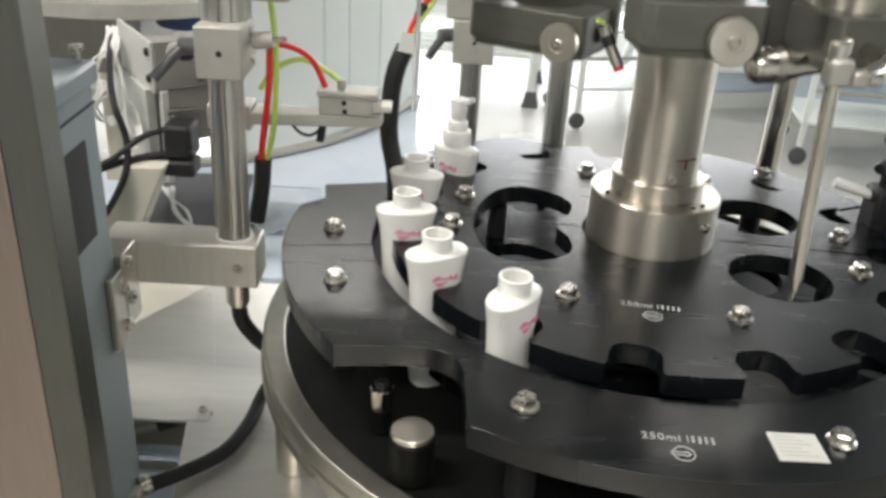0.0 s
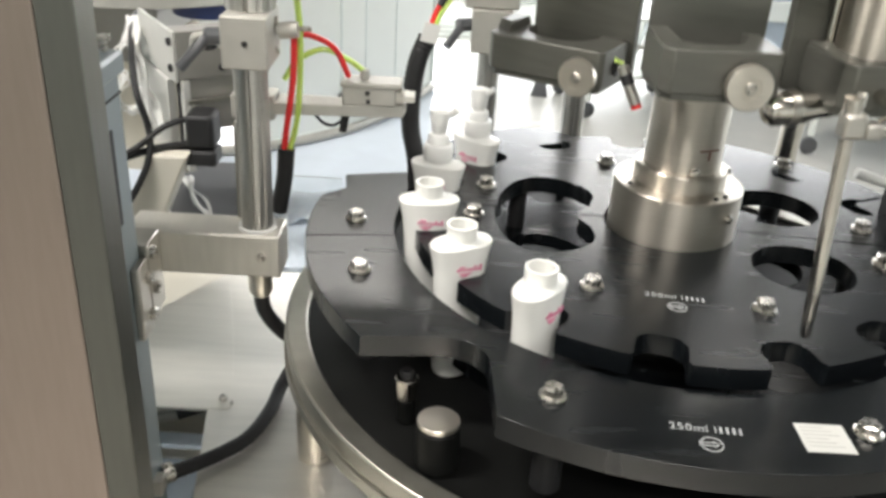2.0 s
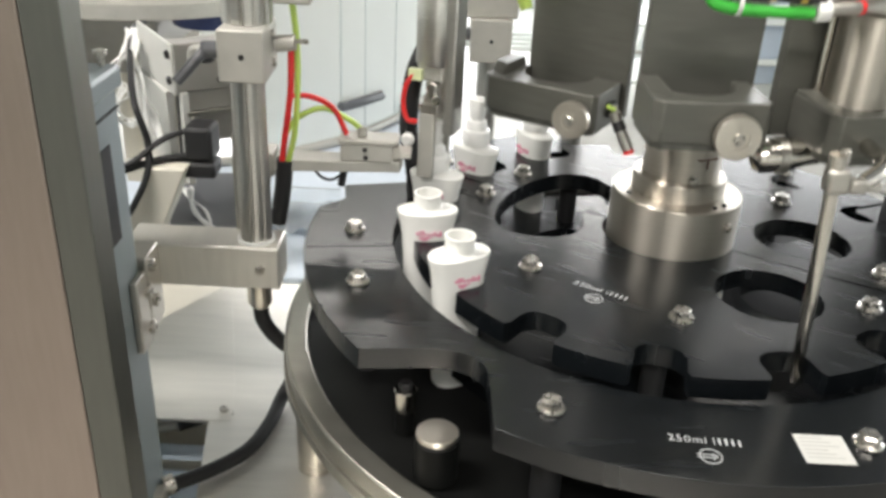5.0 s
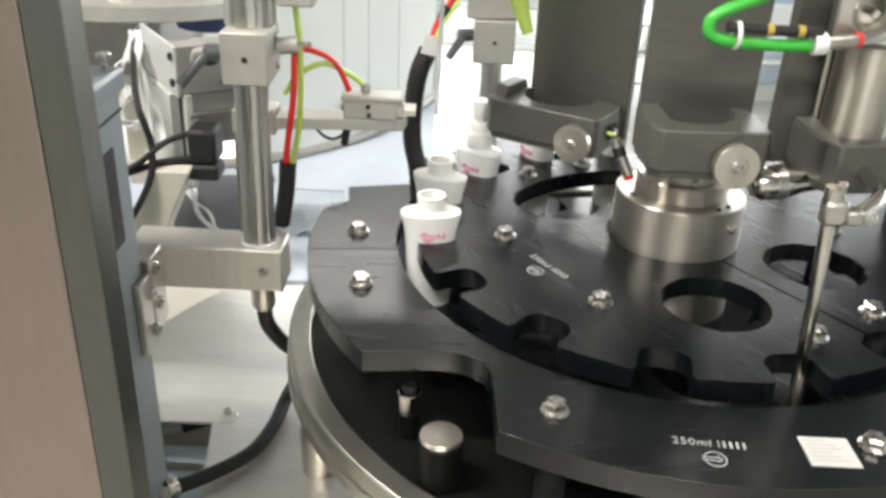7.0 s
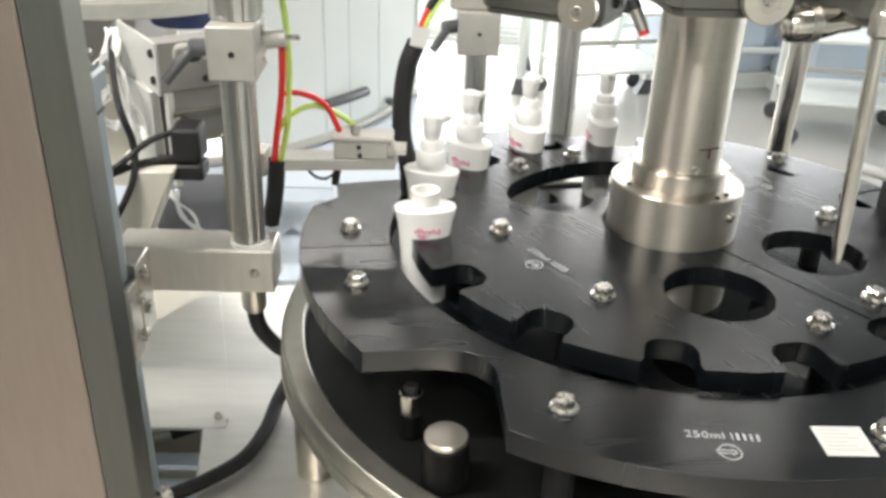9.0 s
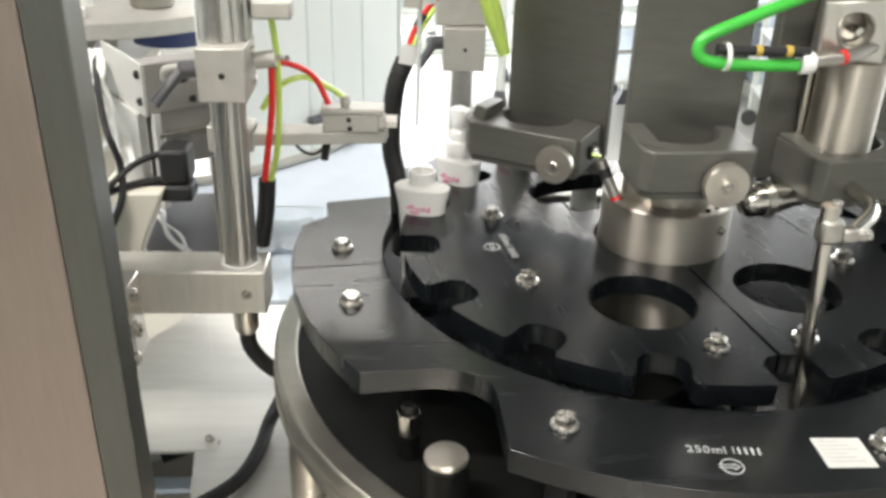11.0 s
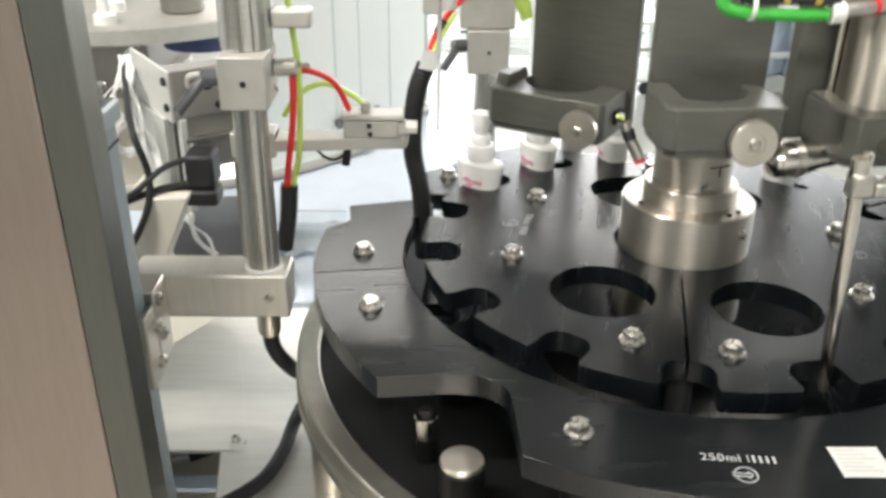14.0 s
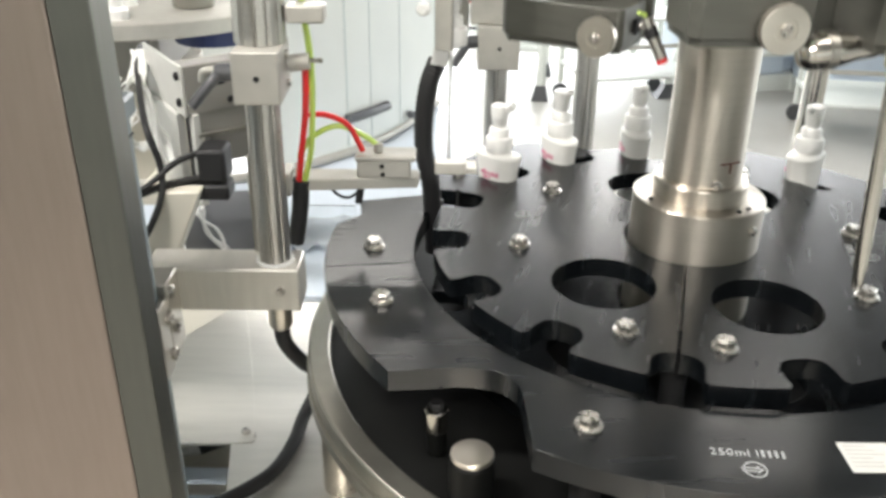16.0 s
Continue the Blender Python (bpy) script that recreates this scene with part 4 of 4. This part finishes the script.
bevel(part("side_board", box(-0.010, 0.002, 0.028, 0.170, 1.035, 1.1715, None, DM), "board", mo, "white painted side board"), 0.001)
bevel(part("white_slat", box(0.004, 0.014, -0.004, 0.012, 1.035, 1.1755, None, DM), "board", mo), 0.001)
# solid black filler stands for the shade between slat and board
part("dark_gap", box(0.003, 0.020, 0.013, 0.027, 1.035, 1.175, None, DM), "rubber", mo)
for z in (1.192, 1.230):
    screw(mo, DM @ pose(-0.0047, 0.014, z, 0, -90, 0), 0.006, "rubber", "socket")
screw(mo, DM @ pose(0.064, 0, 1.190, 90, 0, 0), 0.005, "rubber", "socket")
part("side_rod", rod(0.003, 0, 0.05, 10, DM @ pose(0.078, -0.004, 1.192)), "rubber", mo)
bevel(part("drive_column", box(0.030, 0.110, 0.004, 0.034, 1.095, 1.1395, None, DM), "putty", mo), 0.0015)
bevel(part("low_plug", box(-0.690, -0.618, 0.098, 0.140, 1.070, 1.0935), "rubber", mo, "black low cable connector"), 0.005)
part("slat_foot", box(-0.790, -0.690, 0.215, 0.315, 1.012, 1.0345), "cream", mo)
bevel(part("drive_foot", loft([([(-0.760, 0.075), (-0.704, 0.075), (-0.704, 0.125), (-0.760, 0.125)], 0.975), ([(-0.706, 0.075), (-0.652, 0.075), (-0.652, 0.125), (-0.706, 0.125)], 1.093)]), "cream", mo), 0.003)
part("white_loop", hose([(-0.632, 0.08, 1.249), (-0.628, 0.075, 1.262), (-0.612, 0.07, 1.266), (-0.598, 0.07, 1.262), (-0.590, 0.07, 1.254)], 0.0055, 10), "alu", mo)
part("loop_knob", rod(0.011, 0, 0.018, 16, pose(-0.612, 0.080, 1.246), 0.003), "rubber", mo)
pg = part("plug", box(-0.660, -0.620, 0.10, 0.15, 1.095, 1.145), "rubber", mo, "black cable connector")
bevel(pg, 0.006)
part("plug_cable", hose([(-0.6550, 0.1200, 1.1360), (-0.6900, 0.1000, 1.1260), (-0.7300, 0.0600, 1.1000), (-0.7800, 0.0400, 1.0980)], 0.0045, 10), "rubber", mo)
part("plug_cable_low", hose([(-0.6550, 0.1150, 1.1000), (-0.7000, 0.0900, 1.0980), (-0.7500, 0.0500, 1.0900), (-0.7900, 0.0300, 1.0880)], 0.005, 10), "rubber", mo)
part("hanging_cable", hose([(-0.885, 0.64, 1.163), (-0.835, 0.44, 1.200), (-0.765, 0.22, 1.212), (-0.722, 0.10, 1.179), (-0.706, 0.09, 1.124), (-0.708, 0.07, 1.077), (-0.745, 0.06, 1.011), (-0.770, 0.06, 0.995)], 0.0048, 10), "rubber", mo)
for i in range(5):
    a, c = random.uniform(-0.012, 0.012), random.uniform(-0.012, 0.012)
    part("white_wire", hose([(-0.815 + a, 0.36, 1.215), (-0.785 + c, 0.26, 1.205 + a), (-0.783 - c, 0.19, 1.190 + c), (-0.767 + a, 0.18, 1.172 - c), (-0.778 + a, 0.17 + c, 1.145 + a), (-0.775 - c, 0.18, 1.122 + a), (-0.750 + a, 0.17, 1.126 + c), (-0.738 + c, 0.17, 1.160 - a)], 0.0016, 6, 5), "cap", mo)
for i in range(4):
    a = random.uniform(-0.012, 0.012)
    part("thin_wire", hose([(-0.735 + a, 0.20, 1.060), (-0.715 + a, 0.14 - a, 1.010 - a), (-0.695 - a, 0.10, 0.985 - a), (-0.668 + a, 0.06 + a, 0.962 + a), (-0.640 + a, 0.03, 0.968 - a)], 0.0014, 6, 5), "cap", mo)
for i in range(5):
    a, c = random.uniform(-0.014, 0.014), random.uniform(-0.012, 0.012)
    part("white_cable", hose([(-0.820 + a, 0.38, 1.212), (-0.775 + c, 0.25, 1.205 + a), (-0.742 - a, 0.18, 1.185), (-0.735 + c, 0.17 + a, 1.135), (-0.722 + a, 0.16, 1.095 + c)], 0.0034, 8, 5), "cap", mo)

tr = thing("side_table", "pale blue acrylic table sheet with clear foil behind the wheel", "table", (0, 0, 0))
edge = [(-0.95, 0.52), (-0.79, 0.55), (-0.70, 0.575), (-0.62, 0.625), (-0.56, 0.677), (-0.495, 0.746), (-0.43, 0.85), (-0.39, 0.94), (-0.335, 1.085)]
bevel(part("table_sheet", plate([[(-0.95, 0.12), (-0.28, 0.12), (-0.28, 1.085)] + edge[::-1]], 0.895, 0.905), "bluesheet", tr), 0.002)
part("table_rim", hose([(x, y, 0.915) for x, y in edge], 0.010, 10), "alu", tr)
for x, y in ((-0.50, 0.40), (-0.32, 0.40), (-0.32, 0.14)):
    part("leg", rod(0.014, 0.690, 0.895, 16, pose(x, y, 0)), "steel", tr)
dt = thing("slate_tray", "dark blue-grey plastic tray on the side table", "tray", (0, 0, 0))
bevel(part("tray_floor", plate([[(-0.800, 0.205), (-0.600, 0.205), (-0.628, 0.52), (-0.800, 0.50)]], 0.9054, 0.913), "slate", dt), 0.002)
for x0, x1, y0, y1 in ((-0.806, -0.8003, 0.20, 0.50), (-0.80, -0.60, 0.1985, 0.2045)):
    part("tray_wall", box(x0, x1, y0, y1, 0.9054, 0.928), "slate", dt)
fo = bmesh.new()
g = [[fo.verts.new((-0.600 + 0.018 * i + random.uniform(-.004, .004), 0.265 + 0.020 * j + random.uniform(-.004, .004), 0.908 + random.uniform(0, 0.018))) for i in range(9)] for j in range(7)]
for j in range(6):
    for i in range(8):
        fo.faces.new((g[j][i], g[j][i + 1], g[j + 1][i + 1], g[j + 1][i]))
tagged(mesh_ob("crumpled_foil", fo, "foil", smooth=60), "crumpled clear plastic foil lying on the table", "foil")
cg = thing("clear_guard", "upright clear acrylic guard plate on the side table", "guard", (0, 0, 0))
sheet = part("plate", box(-0.5285, -0.440, 0.0995, 0.1020, 0.9055, 1.064), "glass", cg)
sheet.visible_shadow = False
# pale strip puts the light along the cut edge into its colour
part("lit_edge", box(-0.5305, -0.5287, 0.0992, 0.1023, 0.9055, 1.064), "tube", cg)
wb = thing("wire_bundle", "loose bundle of thin white wires lying over the tray", "wires", (0, 0, 0))
for i in range(6):
    a, c = random.uniform(-0.012, 0.012), random.uniform(-0.010, 0.010)
    part("wire", hose([(-0.770 + a, 0.425 + c, 0.916), (-0.738 + c, 0.355 + a, 0.930 + a * 0.5), (-0.705 - a, 0.300 + c, 0.924), (-0.672 + c, 0.245 + a, 0.917)], 0.0017, 7, 5), "cap", wb)

# ---------------------------------------------------------------- partition and far hall
pt = thing("white_partition", "white panel partition with pale frames", "partition", (0, 0, 0))
edge_pts = [(-3.4 + 0.37 * k, 3.00) for k in range(7)]
for (xa, ya), (xb, yb) in zip(edge_pts, edge_pts[1:]):
    ln, an = math.hypot(xb - xa, yb - ya), math.degrees(math.atan2(yb - ya, xb - xa))
    bevel(part("panel", box(0.002, ln - 0.002, 0, 0.03, 0.30, 2.9, None, pose(xa, ya, 0, 0, 0, an)), "hall", pt), 0.003)
    part("seam", box(-0.006, 0.006, -0.004, 0.012, 0.30, 2.9, None, pose(xa, ya, 0, 0, 0, an)), "frame", pt)
    part("kick_rail", box(0.0, ln, -0.015, 0.045, 0.24, 0.2995, None, pose(xa, ya, 0, 0, 0, an)), "alu", pt)

# round enclosure standing along the rim of the side table
en = thing("round_enclosure", "curved white enclosure wall with pale seams on the table rim", "enclosure", (0, 0, 0))
curve = smooth_path([(-0.70, 0.580, 0), (-0.62, 0.630, 0), (-0.56, 0.682, 0), (-0.495, 0.751, 0), (-0.43, 0.855, 0), (-0.39, 0.945, 0), (-0.340, 1.088, 0)], 3)
inner, outer = [], []
for k, q in enumerate(curve):
    d = curve[min(k + 1, len(curve) - 1)] - curve[max(k - 1, 0)]
    nrm = Vector((-d.y, d.x, 0)).normalized()
    inner.append((q.x, q.y))
    outer.append((q.x + 0.006 * nrm.x, q.y + 0.006 * nrm.y))
part("curved_wall", plate([inner + outer[::-1]], 0.926, 1.40), "hall", en)
part("bottom_lip", plate([[(x + 0.002, y - 0.003) for x, y in inner] + outer[::-1]], 0.9235, 0.9258), "frame", en)
for k, w in ((8, 0.0022), (10, 0.0012), (13, 0.0012)):
    q, d = curve[k], curve[k + 1] - curve[k - 1]
    part("seam_strip", box(-w, w, -0.0015, 0.001, 0.927, 1.40, None, pose(q.x, q.y, 0, 0, 0, math.degrees(math.atan2(d.y, d.x)))), "frame", en)
part("end_profile", rod(0.006, 0.926, 1.40, 14, pose(-0.338, 1.094, 0)), "frame", en)
hx = hose([(-0.515, 0.712, 0.990), (-0.475, 0.768, 0.988), (-0.440, 0.825, 0.986)], 0.0105, 10, 4)
part("handle", hx, "slate", en, "dark grey plastic handle")
part("knob", rod(0.009, 0, 0.016, 14, pose(-0.398, 0.915, 0.938, 90, 0, 60), 0.002), "slate", en, "dark grey knob")


def conveyor(at, rz, w, d, h, label):
    """Tubular frame: splayed legs on dark boots, rails, a belt and cross tubes."""
    e = thing("conveyor_frame", label, "conveyor", at, "white conveyor frames", rz=rz)
    for x, lean in ((0, 0.10), (w, -0.10)):
        for y in (0, d):
            lg = part("leg", hose([(x, y, 0.05), (x + lean * 0.6, y, h * 0.5), (x + lean, y, h - 0.1)], 0.028, 12, 3), "hall", e)
            part("foot", loft([([(x - 0.07, y - 0.05), (x + 0.07, y - 0.05), (x + 0.07, y + 0.05), (x - 0.07, y + 0.05)], 0), ([(x - 0.045, y - 0.04), (x + 0.05, y - 0.04), (x + 0.05, y + 0.04), (x - 0.045, y + 0.04)], 0.035), ([(x - 0.02, y - 0.03), (x + 0.035, y - 0.03), (x + 0.035, y + 0.03), (x - 0.02, y + 0.03)], 0.085)]), "slate", lg)
    for y in (0, d):
        part("rail", rod(0.022, 0.05, w - 0.05, 12, pose(0, y, h * 0.42, 0, 90, 0)), "hall", e)
        bevel(part("side_beam", box(-0.1, w + 0.1, y - 0.025, y + 0.025, h - 0.12, h), "hall", e), 0.008)
    for k in range(4):
        part("cross_tube", rod(0.016, 0, d, 10, pose(w * (0.15 + 0.23 * k), 0, h * 0.42, -90, 0, 0)), "hall", e)
    part("belt", box(-0.1, w + 0.1, 0.026, d - 0.026, h - 0.09, h - 0.04), "frame", e)
    return e


conveyor((0.27, 4.15, 0), 82, 0.56, 1.1, 0.66, "white tubular conveyor frame on dark boots")
conveyor((1.05, 4.22, 0), 8, 1.8, 0.7, 0.60, "long white tubular conveyor on dark boots")
conveyor((-0.1, 5.75, 0), -4, 3.2, 0.9, 0.8, "white conveyor far back in the hall")


def trolley(x, y, rz):
    e = thing("white_trolley", "white tubular trolley on small grey castors", "trolley", (x, y, 0), "white trolleys", rz=rz)
    for a in (0, 0.62):
        for b in (0, 0.45):
            p = part("post", rod(0.018, 0.10, 0.86, 12, pose(a, b, 0)), "hall", e)
            part("castor", rod(0.045, -0.014, 0.014, 18, pose(a, b, 0.046, 90, 0, 0), 0.004), "slate", p)
    for z in (0.22, 0.54, 0.84):
        bevel(part("shelf", box(-0.02, 0.64, -0.02, 0.47, z, z + 0.018), "hall", e), 0.004)
    for z in (0.70, 0.40):
        part("rail", rod(0.012, 0, 0.62, 10, pose(0, 0, z, 0, 90, 0)), "alu", e)
    return e


trolley(0.50, 3.74, 14)
trolley(1.62, 3.34, -8)
# made-up bales fill in for a pale blue pane and its reflections
for x, y, w, h, lean in ((1.52, 4.62, 0.75, 0.95, 14), (2.30, 4.35, 0.85, 1.05, -9), (2.9, 3.5, 0.8, 0.9, 22)):
    bx = thing("wrapped_pallet", "pale blue filler block in place of a hazy clear pane", "pallet", (x, y, 0), "wrapped pallets", rz=lean)
    secs = []
    for k in range(6):
        q = 1 - 0.03 * k + random.uniform(-0.015, 0.015)
        secs.append(([(u * w * 0.5 * q + random.uniform(-.012, .012), v * w * 0.4 * q + random.uniform(-.012, .012)) for u, v in ((-1, -0.8), (-0.6, -1), (0.6, -1), (1, -0.8), (1, 0.8), (0.6, 1), (-0.6, 1), (-1, 0.8))], 0.10 + (h - 0.10) * k / 5))
    bevel(part("wrapped_bale", loft(secs), "acrylic", bx, smooth=None), 0.02)
    for k in range(3):
        part("pallet_board", box(-w / 2, w / 2, -w * 0.4 + k * w * 0.32, -w * 0.4 + k * w * 0.32 + w * 0.14, 0.0, 0.0995), "hall", bx)

# ---------------------------------------------------------------- motion
def ease(t, t0, t1):
    u = min(1, max(0, (t - t0) / (t1 - t0)))
    return u * u * (3 - 2 * u)


INDEX = ((2.15, 3.20), (5.40, 6.40), (9.05, 10.0), (12.78, 13.70), (15.75, 16.75))


def wheel_angle(t):
    return -6.5 - sum(d * ease(t, a, b) for (a, b), d in zip(INDEX, (24, 24, 25, 22.5, 24)))


def bottle_angle(t):
    return -6.5 - sum(24 * ease(t, a, b) for a, b in INDEX)


WHEEL_TIMES = [0.0] + [t for t in (a + (b - a) * k / 6 for a, b in INDEX for k in range(7)) if t < 15.98] + [16.0]
HEAD = [(0, .155), (.1, .133), (.2, .113), (.3, .092), (.4, .073), (.6, .041), (0.9, .021), (1.5, .024), (1.7, .045), (1.9, .080), (2.1, .117), (2.3, .155), (2.5, .180), (2.7, .187), (2.9, .169), (3.1, .133), (3.3, .092),
        (3.6, .038), (3.8, .019), (4.2, .007), (4.7, .012), (5.1, .075), (5.5, .155), (5.75, .184), (6.0, .180), (6.3, .143), (6.5, .101), (6.8, .048), (7.0, .023), (7.3, .006), (7.7, .010), (7.9, .034), (8.2, .076), (8.6, .145),
        (8.9, .182), (9.6, .186), (9.9, .168), (10.3, .094), (10.5, .053), (10.7, .024), (11, .002), (11.5, .012), (11.9, .065), (12.3, .066), (12.5, .074), (12.7, .118), (12.9, .156), (13.1, .175), (13.3, .178), (13.5, .156),
        (13.7, .121), (13.9, .076), (14.1, .038), (14.5, 0), (15, .007), (15.2, .025), (15.5, .065), (16, .171)]
GRIP_UP = 0.24
# gripper height above the pump's seat: each stroke goes down, lets go and comes up
STROKES = ((0.85, 1.20, 1.45, 1.80), (4.40, 4.75, 5.0, 5.35), (8.05, 8.40, 8.65, 9.0), (11.80, 12.15, 12.40, 12.80))
# pause halfway down, until the slide has centred the dip tube
PRE = ((0.30, 0.50, 1.60, 1.8), (3.95, 4.15, 5.15, 5.35), (7.50, 7.70, 8.8, 9.0), (11.25, 11.45, 12.6, 12.8), (14.62, 14.84, 17, 18))
NOZZLE_DOWN = ((0.44, 0.62, 1.66, 1.86), (4.24, 4.42, 5.2, 5.4), (7.84, 8.02, 9.2, 9.4), (11.52, 11.70, 12.62, 12.82), (15.04, 15.22, 17, 18))
NOZZLE_OUT = ((0.32, 0.42, 0.82, 0.95), (4.08, 4.18, 4.5, 4.62), (7.68, 7.78, 8.10, 8.22), (11.40, 11.50, 11.74, 11.86), (14.90, 15.0, 17, 18))
SEAT_ANGLE, SEAT_R, LEAD = 165.0, 0.319, 146.0


def up_down(t, spans):
    return max(ease(t, a, b) - ease(t, c, d) for a, b, c, d in spans)


def seat(angle, r=None, z=ZB):
    r = r or SEAT_R
    angle += max(-3, min(4, 0.055 * (189 - angle)))      # play of the bottle in its pocket
    return pose(WX + r * math.cos(radians(angle)), r * math.sin(radians(angle)), z, 0, 0, angle)


def motions():
    walk(star, [(t, pose(WX, 0, ZD, 0, 0, wheel_angle(t))) for t in WHEEL_TIMES])
    walk(head, [(t, pose(0, 0, z)) for t, z in HEAD])
    for i, b in enumerate(bottles):
        off = LEAD + 24 * i         # the first bottle leads
        walk(b, [(t, seat(bottle_angle(t) + off)) for t in WHEEL_TIMES])
    gx, gy = SEAT_R * math.cos(radians(SEAT_ANGLE)), SEAT_R * math.sin(radians(SEAT_ANGLE))
    gt = sorted({0.0, 16.0} | {a + (b - a) * k / 3 for s in STROKES for a, b in ((s[0], s[1]), (s[2], s[3])) for k in range(4)} | {t for p in PRE for t in p[:2]})

    def lift(t):
        p, d = up_down(t, PRE), up_down(t, STROKES)
        return (GRIP_UP - 0.050 * p) * (1 - d)

    walk(grip, [(t, pose(gx, gy, ZB + HB + 0.012 + lift(t), 0, 0, -20)) for t in gt])
    nt = sorted({0.0, 16.0} | {x for s in NOZZLE_DOWN for x in s if x < 16})
    walk(carr, [(t, pose(0, 0, -0.060 * up_down(t, NOZZLE_DOWN))) for t in nt])
    nt = sorted({0.0, 16.0} | {x for s in NOZZLE_OUT for x in s if x < 16})
    walk(slide, [(t, pose(0.062 * up_down(t, NOZZLE_OUT), 0, 0)) for t in nt])
    zs = ZB + HB
    for i, p in enumerate(pumps):
        off = LEAD + 24 * i
        if i == 0:
            rows = [(t, seat(bottle_angle(t) + off, z=zs)) for t in WHEEL_TIMES]
        else:
            fixed = STROKES[i - 1][1] + 0.1 if i <= len(STROKES) else 99
            held = [t for t in gt if t <= fixed]
            took = STROKES[i - 2][3] if i >= 2 else -1
            rows = [(t, pose(gx, gy, zs + (lift(t) if t > took else GRIP_UP) , 0, 0, SEAT_ANGLE)) for t in held if t > took]
            if took > 0:
                # waits lying on the feeder table, then is lifted over to the gripper
                px, py = -1.20 + 0.09 * i, 1.19
                rows = [(0.0, pose(px, py, 1.2222, 88, 0, 0)), (took - 0.15, pose(px, py, 1.2222, 88, 0, 0)), (took + 0.1, pose(px, py, 1.45, 44, 0, 0)), (took + 0.3, pose(px + 0.2, py - 0.3, zs + 0.42, 0, 0, 80)), (took + 0.6, pose(gx, gy, zs + GRIP_UP, 0, 0, SEAT_ANGLE))] + [q for q in rows if q[0] > took + 0.6]
            rows += [(t, seat(bottle_angle(t) + off, z=zs)) for t in WHEEL_TIMES if t > fixed]
            if rows[-1][0] < 16:
                rows.append((16.0, rows[-1][1]))
        walk(p, rows)


motions()
